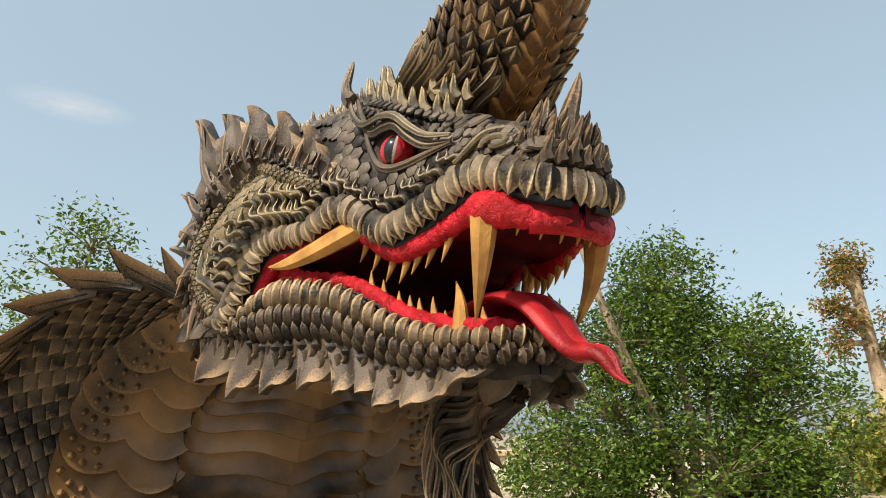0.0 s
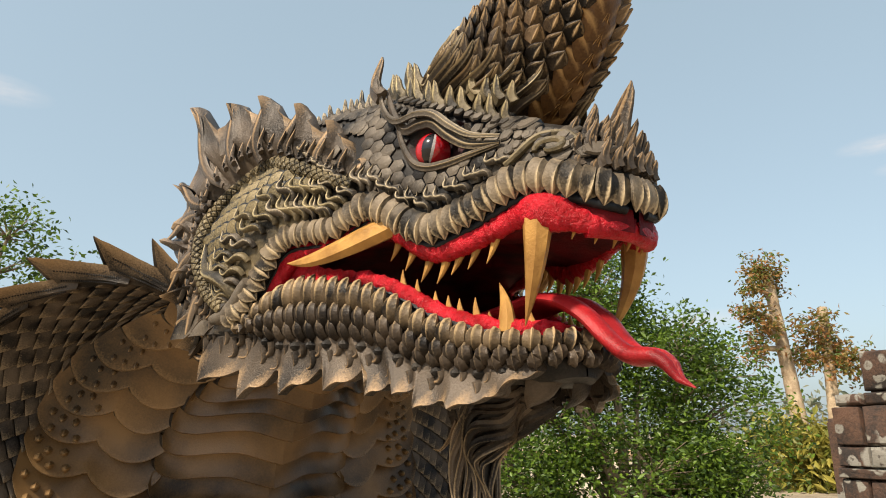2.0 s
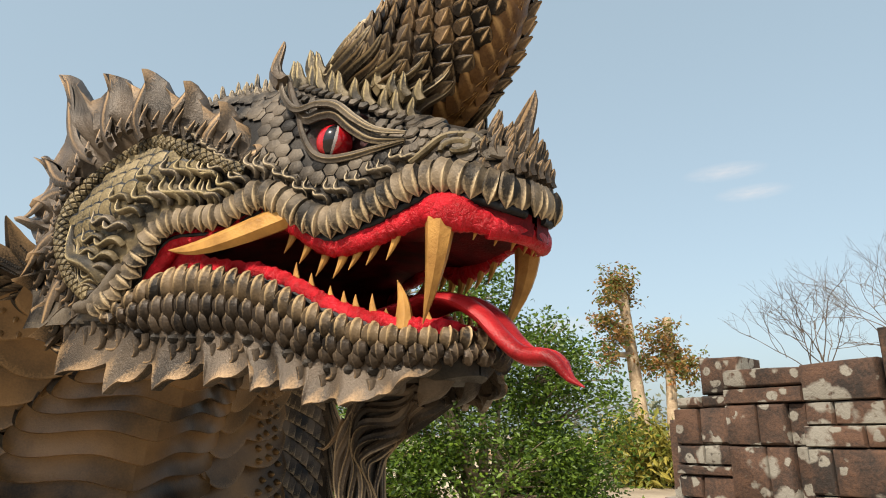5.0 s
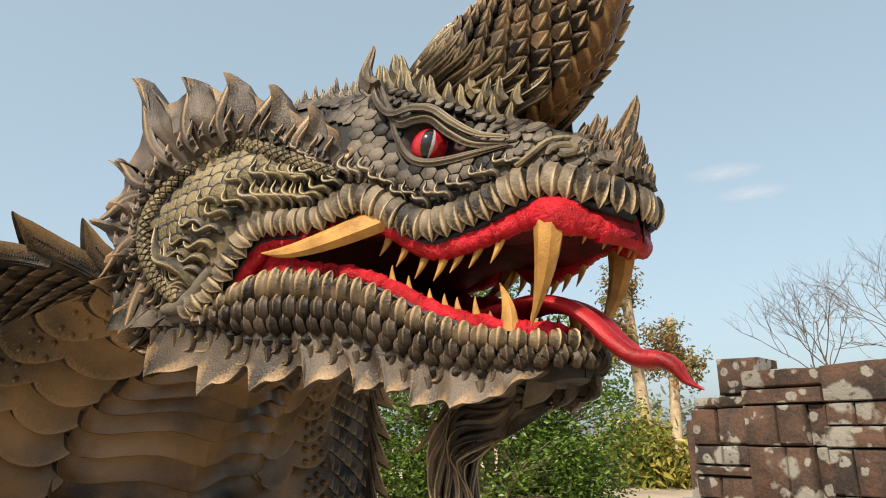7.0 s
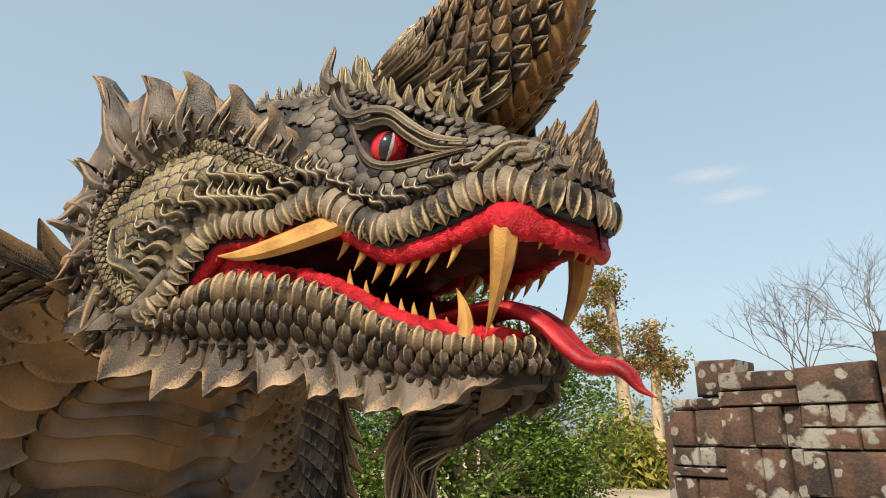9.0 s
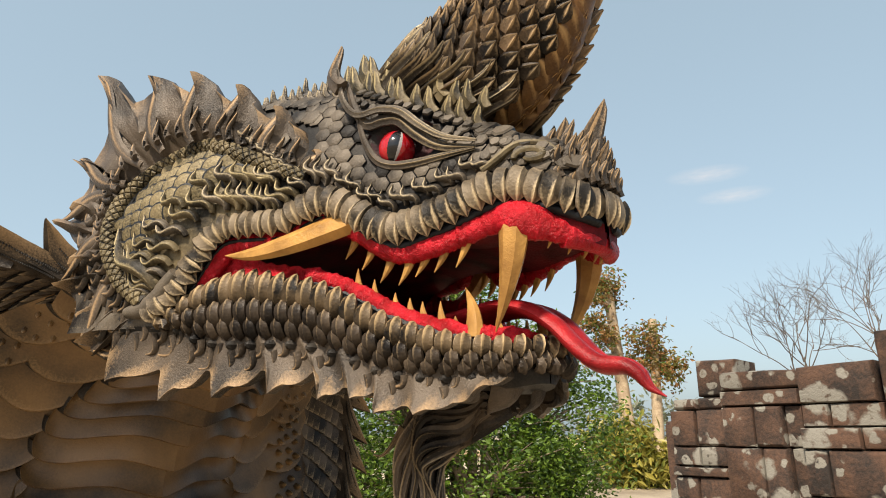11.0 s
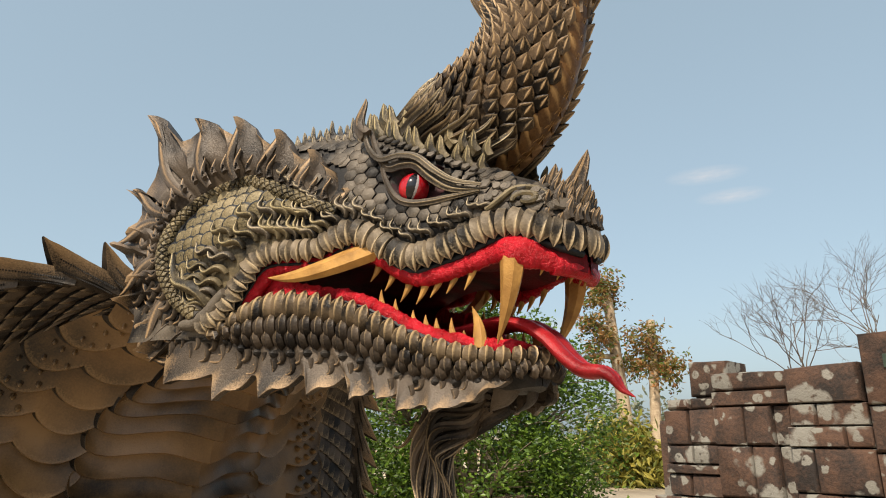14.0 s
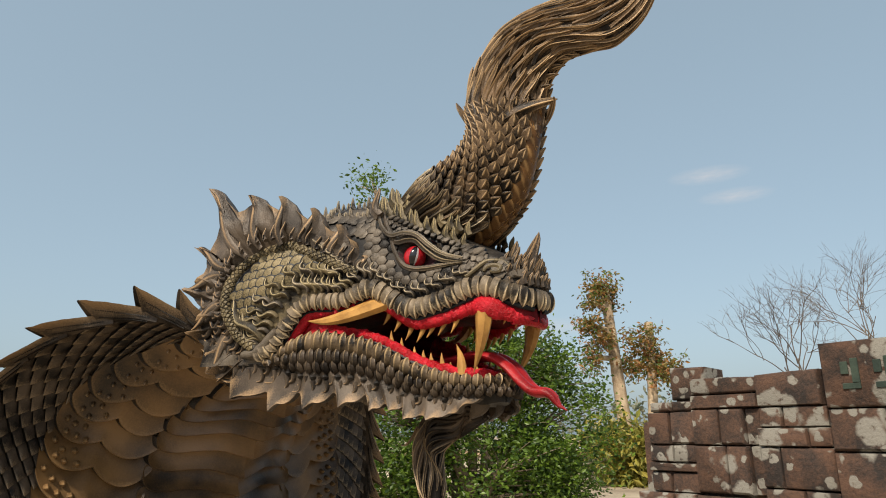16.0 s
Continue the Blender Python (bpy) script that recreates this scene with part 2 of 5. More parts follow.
# ---- mesh helpers ----
class Build:
    """Collects lofts and grids; sg = -1 mirrors across the statue's middle."""

    def __init__(self):
        self.v, self.f, self.m, self.sg, self.gilt = [], [], [], 1, []

    def point(self, p, gilt=0.25):
        self.gilt.append(gilt)
        self.v.append((p[0], p[1] * self.sg, p[2]))
        return len(self.v) - 1

    def face(self, idx, mat):
        self.f.append(idx if self.sg > 0 else idx[::-1])
        self.m.append(mat)

    def loft(self, rings, mat, cap=True, gilt=None):
        ids = [[self.point(p, gilt[i][j] if gilt else 0.25) for j, p in enumerate(r)] for i, r in enumerate(rings)]
        k = len(ids[0])
        for a, b in zip(ids, ids[1:]):
            for i in range(k):
                self.face((a[i], a[(i + 1) % k], b[(i + 1) % k], b[i]), mat)
        if cap:
            self.face(tuple(ids[0][::-1]), mat)
            self.face(tuple(ids[-1]), mat)

    def grid(self, rows, mat, gilt=None):
        ids = [[self.point(p, gilt[i][j] if gilt else 0.25) for j, p in enumerate(r)] for i, r in enumerate(rows)]
        for i, (a, b) in enumerate(zip(ids, ids[1:])):
            for j in range(len(a) - 1):
                self.face((a[j], a[j + 1], b[j + 1], b[j]), mat(i, j) if callable(mat) else mat)

    def mesh(self, name, mats, place=None, sharp=38):
        me = bpy.data.meshes.new(name)
        pts = [place(*p) for p in self.v] if place else self.v
        me.from_pydata(pts, [], self.f)
        for m in mats:
            me.materials.append(m)
        slot = {m: i for i, m in enumerate(mats)}
        me.polygons.foreach_set("material_index", [slot[m] for m in self.m])
        me.polygons.foreach_set("use_smooth", [True] * len(self.f))
        bm = bmesh.new()
        bm.from_mesh(me)
        bmesh.ops.recalc_face_normals(bm, faces=bm.faces)
        bm.to_mesh(me)
        bm.free()
        worn = me.attributes.new("gilding", "FLOAT", "POINT")
        worn.data.foreach_set("value", self.gilt)
        me.set_sharp_from_angle(angle=radians(sharp))
        return me


def V(*a):
    return np.array(a, float)


def unit(a):
    return a / max(np.linalg.norm(a), 1e-9)


def spline(points, n):
    """Catmull-Rom through the points, n samples evenly spaced along it."""
    p = [np.array(q, float) for q in points]
    p = [2 * p[0] - p[1]] + p + [2 * p[-1] - p[-2]]
    out = []
    for i in range(1, len(p) - 2):
        for s in np.linspace(0, 1, 14, endpoint=False):
            a, b, c, d = p[i - 1:i + 3]
            out.append(0.5 * (2 * b + (c - a) * s + (2 * a - 5 * b + 4 * c - d) * s * s + (3 * b - a - 3 * c + d) * s ** 3))
    out.append(p[-2])
    out = np.array(out)
    d = np.concatenate([[0], np.cumsum(np.linalg.norm(np.diff(out, axis=0), axis=1))])
    t = np.linspace(0, d[-1], n)
    return np.stack([np.interp(t, d, out[:, k]) for k in range(out.shape[1])], 1)


def blade(g, path, wid, nrm, th, mat, back=0.5, soft=False, gain=1.0):
    """A tapering ridged blade along a path; nrm points out of its ridge."""
    path = np.array(path, float)
    tan = np.gradient(path, axis=0)
    peak = max(wid)
    rings, gilt = [], []
    for i, (p, t, w) in enumerate(zip(path, tan, wid)):
        t = unit(t)
        n = nrm[i] if np.ndim(nrm) > 1 else nrm
        s = unit(np.cross(t, n))
        n = np.cross(s, t)
        h = th * (0.15 + 0.85 * w / peak)
        if soft:
            rings.append([p + s * w * a + n * h * c for a, c in ((-1, 0), (-0.8, 0.5), (-0.42, 0.88), (0, 1.0), (0.42, 0.88), (0.8, 0.5), (1, 0), (0, -back))])
            k = i / (len(path) - 1)
            k *= gain
            gilt.append([0.0, 0.04 + 0.1 * k, 0.14 * gain + 0.3 * k, 0.30 * gain + 0.45 * k, 0.14 * gain + 0.3 * k, 0.04 + 0.1 * k, 0.0, 0.0])
            continue
        rings.append([p + s * w * a + n * h * c for a, c in ((-1, 0), (-0.9, 0.42), (-0.3, 0.62), (0, 1.05), (0.3, 0.62), (0.9, 0.42), (1, 0), (0, -back))])
        k = i / (len(path) - 1)
        k = (0.12 + 0.88 * min(1, k * 1.3)) * gain
        gilt.append([0.12 * k, 0.46 * k, 0.24 * k, 0.84 * k, 0.24 * k, 0.46 * k, 0.12 * k, 0.0])
    g.loft(rings, mat, True, gilt)


def tube(g, path, rad, mat, k=10, squash=1.0, up=(0, 0, 1)):
    path = np.array(path, float)
    tan = np.gradient(path, axis=0)
    rings = []
    for i, (p, t) in enumerate(zip(path, tan)):
        t = unit(t)
        s = unit(np.cross(t, V(*up)))
        n = np.cross(s, t)
        r = rad[i] if np.ndim(rad) else rad
        rings.append([p + r * (s * math.cos(a) + n * squash * math.sin(a)) for a in np.linspace(0, 2 * math.pi, k, endpoint=False)])
    g.loft(rings, mat)


def flame(g, base, way, nrm, length, wid, curl, mat, th=None, n=11, lift=0.0, soft=False):
    """A flame-shaped leaf with an S bend."""
    way, nrm = unit(way), unit(nrm)
    side = unit(np.cross(way, nrm))
    s = np.linspace(0, 1, n)
    path = [base + way * length * k + side * curl * length * (math.sin(k * 4.6) * 0.30 - k * k * 0.12) + nrm * lift * length * k * k for k in s]
    w = [wid * (0.75 + 0.5 * k) * (1 - k) ** 0.75 + 0.002 for k in s]
    blade(g, path, w, nrm, th or wid * 0.6, mat, 0.5, soft)

# ---- the dragon statue: u runs along its head to the snout, v to one side, w up ----
SIZE, EYE_POINT = 0.30, Vector((0, 0, 1.6))
ORIGIN, AXIS, SIDE = Vector((0.53, 2.38, 0)), Vector((0.480, -0.877, 0)), Vector((-0.877, -0.480, 0))


def place(u, v, w):
    return EYE_POINT + (ORIGIN + AXIS * u + SIDE * v + Vector((0, 0, w)) - EYE_POINT) * SIZE


def curve(*pairs):
    xs, ys = zip(*pairs)
    return lambda u: float(np.interp(u, xs, ys))


def smooth_curve(*pairs):
    fine = spline(pairs, 160)
    return lambda u: float(np.interp(u, fine[:, 0], fine[:, 1]))


half = smooth_curve((-2.95, 1.13), (-2.7, 1.08), (-2.0, 0.92), (-1.56, 0.76), (-1.1, 0.57), (-0.8, 0.45), (-0.3, 0.31), (-0.12, 0.235), (-0.06, 0.19), (-0.02, 0.11), (-0.005, 0.0))
lip = smooth_curve((-2.95, 2.45), (-2.5, 2.30), (-2.2, 2.18), (-1.97, 2.20), (-1.82, 2.31), (-1.72, 2.45), (-1.62, 2.57), (-1.45, 2.575), (-1.3, 2.57), (-1.20, 2.62), (-1.09, 2.645), (-0.98, 2.59), (-0.87, 2.51), (-0.76, 2.47), (-0.64, 2.49), (-0.52, 2.52), (-0.41, 2.56), (-0.31, 2.583), (-0.21, 2.573), (-0.11, 2.537), (-0.04, 2.506), (0.01, 2.485), (0.07, 2.43))
top = smooth_curve((-2.95, 3.06), (-2.5, 3.26), (-2.1, 3.39), (-1.7, 3.45), (-1.4, 3.43), (-1.1, 3.36), (-0.8, 3.22), (-0.6, 3.06), (-0.4, 2.94), (-0.2, 2.84), (-0.08, 2.76), (-0.03, 2.70), (0.03, 2.64))
DISC = V(-1.86, 2.64)


def side(u, w):
    """Half width of the head at a height."""
    lo, hi = lip(u), top(u)
    h = min(max((w - lo) / (hi - lo), 0), 1)
    v = half(u) * (1 - h ** 3) ** (1 / 3)
    d = math.hypot((u - DISC[0]) / 0.46, (w - DISC[1]) / 0.38)
    v += 0.07 * max(0, 1 - d * d)
    e = math.hypot((u + 0.76) / 0.17, (w - 2.885) / 0.11)
    v -= 0.085 * max(0, 1 - e ** 3)
    b = (u + 0.72) / 0.32
    v += 0.05 * math.exp(-b * b) * math.exp(-((w - 3.05 - 0.3 * (-0.72 - u)) / 0.09) ** 2)
    return v


def on(u, w, off=0.0):
    return V(u, side(u, w) + off, w)


def out(u, w):
    e = 0.03
    n = np.cross(on(u + e, w) - on(u - e, w), on(u, w + e) - on(u, w - e))
    n = unit(n)
    return n if n[1] > 0 else -n


def ang(a):
    return V(math.cos(radians(a)), math.sin(radians(a)))


def lie(g, u, w, turn, length, wid, lift, mat, th, kind="point", curl=0.0, n=7):
    """A scale or curl lying on the head; turn is its way in the side view (0 to the snout, 90 up)."""
    d, q = ang(turn), ang(turn + 90)
    s = np.linspace(0, 1, n)
    path, nr = [], []
    for k in s:
        c = curl * length * (math.sin(k * 4.2) * 0.4 - 0.2 * k * k)
        a = V(u, w) + d * length * k + q * c
        nn = out(*a)
        path.append(on(*a) + nn * (lift * k * k + 0.004))
        nr.append(nn)
    if kind == "point":
        wd = [wid * x for x in np.interp(s, [0, 0.25, 0.6, 0.85, 1], [0.7, 1, 0.9, 0.5, 0.05])]
    elif kind == "round":
        wd = [wid * math.sqrt(max(0.02, 1 - max(0, (k - 0.45) / 0.55) ** 2)) for k in s]
    else:
        wd = [wid * (min(1.0, 0.55 + 2 * k) * (1 - k) ** 0.7 + 0.04) for k in s]
    blade(g, path, wd, np.array(nr), th, mat, 0.5, kind == "curl")


def cell(g, u, w, r, mat, rise=0.016, k=6, spin=0.0, tall=1.0):
    """A flat-topped scale set into the hide."""
    n = out(u, w)
    outer, inner, crown = [], [], []
    for i in range(k):
        a = spin + 2 * math.pi * i / k
        du, dw = r * math.cos(a), r * tall * math.sin(a)
        outer.append(on(u + du, w + dw, -0.01))
        inner.append(on(u + du * 0.95, w + dw * 0.95) + n * rise * 0.75)
        crown.append(on(u + du * 0.78, w + dw * 0.78) + n * rise)
    g.loft([outer, inner], BLACK, False)
    g.loft([inner, crown], mat, True, [[0.14] * k, [0.24] * k])


def fish(g, u, w, r, turn, mat, rise=0.022, k=16):
    """A rounded overlapping scale, its free edge raised."""
    n, d = out(u, w), ang(turn)
    outer, rim, inner, mid, go, gi = [], [], [], [], [], []
    for i in range(k):
        a = 2 * math.pi * i / k
        q = V(math.cos(a), math.sin(a))
        up = rise * (0.25 + 0.75 * max(0.0, float(np.dot(q, d)))) if np.dot(q, d) > -0.3 else -0.012
        p = V(u, w) + q * r
        outer.append(on(*p, -0.01))
        rim.append(on(*(V(u, w) + q * r * 0.98)) + n * up)
        inner.append(on(*(V(u, w) + q * r * 0.82)) + n * (up + 0.001))
        mid.append(on(*(V(u, w) + q * r * 0.74)) + n * (up * 0.97 + 0.004))
        go.append(0.0)
        gi.append(0.0)
    g.loft([outer, rim, inner], BLACK, False)
    g.loft([inner, mid], mat, True, [[0.16] * k, [0.37] * k])


def head(g):
    us = np.concatenate([np.linspace(-2.9, -0.1, 141), np.linspace(-0.09, -0.005, 18)])
    ss = np.linspace(0, 1, 40)

    def skin(i, j):
        u, w = us[min(i, len(us) - 1)], 0
        a = ss[j] * math.pi / 2
        w = lip(u) + (top(u) - lip(u)) * math.sin(a) ** 0.8
        e = math.hypot((u + 0.76) / 0.17, (w - 2.885) / 0.11)
        return SOCKET if e < 0.98 else (GOLD if math.hypot((u - DISC[0]) / 0.46, (w - DISC[1]) / 0.38) < 0.85 else BASE)
    rows = []
    for u in us:
        r = []
        for s in ss:
            w = lip(u) + (top(u) - lip(u)) * math.sin(s * math.pi / 2) ** 0.8
            v = (side(u, w) if s < 1 else 0.0) * (1 - 0.5 * max(0.0, (-2.35 - u) / 0.55))
            r.append((u, max(v, 0), w))
        rows.append(r)
    g.grid(rows, skin)
    # back of the skull
    g.grid([rows[0], [(p[0] - 0.1, p[1] * 0.6, 2.8 + (p[2] - 2.8) * 0.6) for p in rows[0]]], HIDE)
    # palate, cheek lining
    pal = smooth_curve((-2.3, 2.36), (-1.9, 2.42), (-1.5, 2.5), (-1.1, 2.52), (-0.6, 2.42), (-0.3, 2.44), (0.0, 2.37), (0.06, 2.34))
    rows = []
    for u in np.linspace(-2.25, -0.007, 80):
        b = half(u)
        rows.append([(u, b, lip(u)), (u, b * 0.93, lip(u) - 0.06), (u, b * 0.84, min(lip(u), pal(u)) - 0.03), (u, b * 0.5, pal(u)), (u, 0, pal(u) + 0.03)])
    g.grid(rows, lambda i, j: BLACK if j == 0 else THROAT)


def along(f, n, lo, hi):
    """Even steps round the snout's outline, as u values."""
    us = np.linspace(lo, hi, 600)
    pts = np.array([(u, f(u)) for u in us])
    d = np.concatenate([[0], np.cumsum(np.linalg.norm(np.diff(pts, axis=0), axis=1))])
    return np.interp(np.linspace(0, d[-1], n), d, us)


def lips(g):
    # row of ridged scales hanging over the mouth
    us = spline([(u, half(u), lip(u)) for u in along(half, 60, -1.96, -0.007)], 40)
    tan = np.gradient(us, axis=0)
    for i, (p, t) in enumerate(zip(us, tan)):
        t = unit(t)
        n = unit(np.cross(t, V(0, 0, 1)))
        n = n if n[1] > 0 or n[0] > 0.6 else -n
        if p[0] > -0.075:
            n = unit(V(0.8, 0.6 if p[1] > 0.05 else 0.15, 0)) * 0.6
        down = unit(np.cross(t, n))
        down = -down if down[2] > 0 else down
        big = 0.088 if p[0] > -1.2 else (0.072 if p[0] > -1.58 else 0.098)
        ln = 0.118 if p[0] > -1.2 else 0.105
        path = [p - down * ln * 0.52 + n * 0.005, p - down * ln * 0.3 + n * 0.026, p + n * 0.034, p + down * ln * 0.3 + n * 0.024, p + down * ln * 0.62 + n * 0.008]
        wd = [big * x for x in (0.46, 0.52, 0.55, 0.56, 0.56, 0.55, 0.47, 0.26, 0.02)]
        path, n = spline(path, 9), unit(n)
        blade(g, path + n * (0.012 * (i % 2)), wd, unit(n + 0.4 * t), 0.026, LIPS)
    # black line and red gum under it
    us = spline([(u, half(u) * 0.99 - 0.010, lip(u) - 0.066) for u in along(half, 60, -1.9, -0.012)], 150)
    tube(g, us, [float(np.interp(p[0], [-1.9, -1.1, -0.8, -0.1], [0.010, 0.012, 0.018, 0.020])) for p in us], BLACK, 10)
    pts, rad = [], []
    for i, u in enumerate(along(half, 240, -1.78, -0.014)):
        bulge = 0.040 * math.exp(-((u + 0.23) / 0.085) ** 2)
        r = 0.041 + 0.010 * noise.noise(Vector((u * 14, 1, 0))) + 0.007 * noise.noise(Vector((u * 60, 3, 0))) + bulge * 0.6
        r *= min(1.0, 0.45 + (-0.014 - u) / 0.15)
        pts.append((u - 0.045 * math.exp(u / 0.07), half(u) * 0.96 - 0.025 + bulge * 0.7, lip(u) - float(np.interp(u, [-1.8, -1.1, -0.8, -0.5, -0.3, -0.05], [0.065, 0.075, 0.088, 0.110, 0.125, 0.15])) - bulge * 0.1))
        rad.append(r)
    tube(g, pts, rad, RED, 14, 1.25)


jaw_half = smooth_curve((-2.2, 0.97), (-2.0, 0.90), (-1.5, 0.70), (-0.9, 0.45), (-0.6, 0.345), (-0.42, 0.235), (-0.33, 0.12), (-0.305, 0.0))
jaw_lip = smooth_curve((-2.2, 2.14), (-1.95, 2.13), (-1.87, 2.17), (-1.73, 2.28), (-1.54, 2.34), (-1.37, 2.32), (-1.14, 2.26), (-0.98, 2.18), (-0.83, 2.09), (-0.68, 2.03), (-0.52, 1.985), (-0.4, 1.97), (-0.3, 1.975))
jaw_low = smooth_curve((-2.3, 2.16), (-1.9, 2.13), (-1.76, 2.075), (-1.6, 2.038), (-1.29, 2.024), (-1.13, 1.995), (-0.97, 1.94), (-0.845, 1.887), (-0.72, 1.862), (-0.56, 1.85), (-0.41, 1.855), (-0.3, 1.875))


def jaw(g):
    rows = []
    for u in along(jaw_half, 110, -2.2, -0.306):
        b, hi, lo = jaw_half(u), jaw_lip(u), jaw_low(u)
        gum = hi + 0.035
        rows.append([(u, 0, lo - 0.05), (u, b * 0.6, lo - 0.05), (u, b * 0.93, lo), (u, b + 0.012, (hi + lo) / 2), (u, b - 0.005, hi - 0.02), (u, b * 0.93, gum - 0.02), (u, b * 0.84, hi), (u, b * 0.55, hi - 0.07), (u, 0, hi - 0.09)])
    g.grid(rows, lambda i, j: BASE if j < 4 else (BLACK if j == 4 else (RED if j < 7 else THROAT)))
    # red skin at the corner of the mouth and along the back of the lower lip
    rows = []
    for u in np.linspace(-1.97, -1.0, 40):
        k = max(0.0, min(1.0, (u + 1.72) / 0.25))
        hi = (lip(u) - 0.03) * (1 - k) + (jaw_lip(u) + 0.075) * k
        a, b = jaw_half(u) * 0.97 - 0.01, half(u) * 0.94 * (1 - k) + jaw_half(u) * 0.90 * k
        lo = jaw_lip(u) - 0.03
        rows.append([(u, a + (b - a) * s - 0.02 * math.sin(math.pi * s), lo + (max(hi, lo) - lo) * s + 0.006 * math.sin(u * 90) * s) for s in np.linspace(0, 1, 7)])
    g.grid(rows, RED)
    # gum roll
    pts, rad = [], []
    for u in along(jaw_half, 200, -1.25, -0.31):
        pts.append((u, jaw_half(u) * 0.93 - 0.02, jaw_lip(u) + 0.035))
        rad.append(min(1.0, 0.3 + (-0.31 - u) / 0.08) * 0.036 + 0.010 * noise.noise(Vector((u * 16, 5, 0))) + 0.007 * noise.noise(Vector((u * 60, 8, 0))))
    tube(g, pts, rad, RED, 12, 1.2)
    pts = [(u, jaw_half(u) * 0.96 - 0.012, jaw_lip(u) + 0.01) for u in along(jaw_half, 90, -1.25, -0.31)]
    tube(g, pts, [float(np.interp(p[0], [-1.25, -1.0, -0.8, -0.3], [0.008, 0.014, 0.024, 0.020])) for p in pts], BLACK, 8)
    # scale rows; the lower two are coloured darker to stand for underside shade
    us = along(jaw_half, 27, -1.93, -0.307)
    base = np.array([(u, jaw_half(u), jaw_lip(u)) for u in us])
    tan = np.gradient(base, axis=0)
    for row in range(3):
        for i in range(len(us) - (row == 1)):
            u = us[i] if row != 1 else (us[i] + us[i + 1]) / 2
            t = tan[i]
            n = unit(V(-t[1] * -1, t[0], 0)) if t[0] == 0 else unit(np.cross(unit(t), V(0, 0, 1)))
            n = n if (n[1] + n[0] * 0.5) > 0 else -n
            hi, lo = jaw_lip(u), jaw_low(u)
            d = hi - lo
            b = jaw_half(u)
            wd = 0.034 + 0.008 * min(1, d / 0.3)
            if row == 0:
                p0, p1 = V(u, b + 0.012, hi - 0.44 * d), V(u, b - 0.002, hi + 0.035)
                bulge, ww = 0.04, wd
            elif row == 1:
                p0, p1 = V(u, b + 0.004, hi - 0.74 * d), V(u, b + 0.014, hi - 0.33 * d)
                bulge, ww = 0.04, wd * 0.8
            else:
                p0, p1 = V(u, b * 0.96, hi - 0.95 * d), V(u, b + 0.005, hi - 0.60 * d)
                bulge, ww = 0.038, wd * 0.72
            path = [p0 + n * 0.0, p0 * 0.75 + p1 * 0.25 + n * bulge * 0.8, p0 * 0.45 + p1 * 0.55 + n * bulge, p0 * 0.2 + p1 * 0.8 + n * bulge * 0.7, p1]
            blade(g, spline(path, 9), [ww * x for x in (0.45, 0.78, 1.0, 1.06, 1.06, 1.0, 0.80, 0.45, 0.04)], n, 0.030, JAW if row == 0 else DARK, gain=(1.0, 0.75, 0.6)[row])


def tooth(g, base, tip, r, bow, mat=TOOTH, k=8):
    base, tip = V(*base), V(*tip)
    s = np.linspace(0, 1, 9)
    path = [base + (tip - base) * x + V(*bow) * math.sin(x * math.pi) for x in s]
    tube(g, path, [r * (1 - x ** 1.5) + 0.002 for x in s], mat, k, 0.8, (0, 1, 0.01))


def teeth(g):
    tooth(g, (-0.25, 0.285, 2.46), (-0.39, 0.245, 2.015), 0.069, (0.035, 0.015, 0), k=7)
    tooth(g, (-1.00, 0.50, 2.55), (-1.56, 0.79, 2.435), 0.062, (-0.05, 0.05, -0.055), k=7)
    for u, ln in ((-1.0, 0.1), (-0.92, 0.1), (-0.83, 0.11), (-0.74, 0.11), (-0.66, 0.10), (-0.57, 0.11), (-0.47, 0.13)):
        z = lip(u) - 0.10
        tooth(g, (u, half(u) * 0.90 - 0.015, z), (u - 0.06, half(u) * 0.9, z - ln * 1.15), 0.025, (0.014, 0, 0))
    for u, v in ((-0.13, 0.20), (-0.09, 0.12), (-0.07, 0.04)):
        z = lip(u) - 0.11
        tooth(g, (u, v, z), (u - 0.03, v, z - 0.11), 0.02, (0.012, 0, 0))
    for u, ln in ((-1.0, 0.12), (-0.92, 0.11), (-0.82, 0.1), (-0.75, 0.1), (-0.69, 0.1), (-0.61, 0.12), (-0.55, 0.07), (-0.4, 0.09)):
        z = jaw_lip(u) + 0.035
        tooth(g, (u, jaw_half(u) * 0.90 - 0.01, z), (u - 0.02, jaw_half(u) * 0.88, z + ln), 0.022, (-0.008, 0, 0))
    tooth(g, (-0.49, jaw_half(-0.49) * 0.9, 2.0), (-0.55, 0.24, 2.22), 0.043, (0.02, 0, 0))


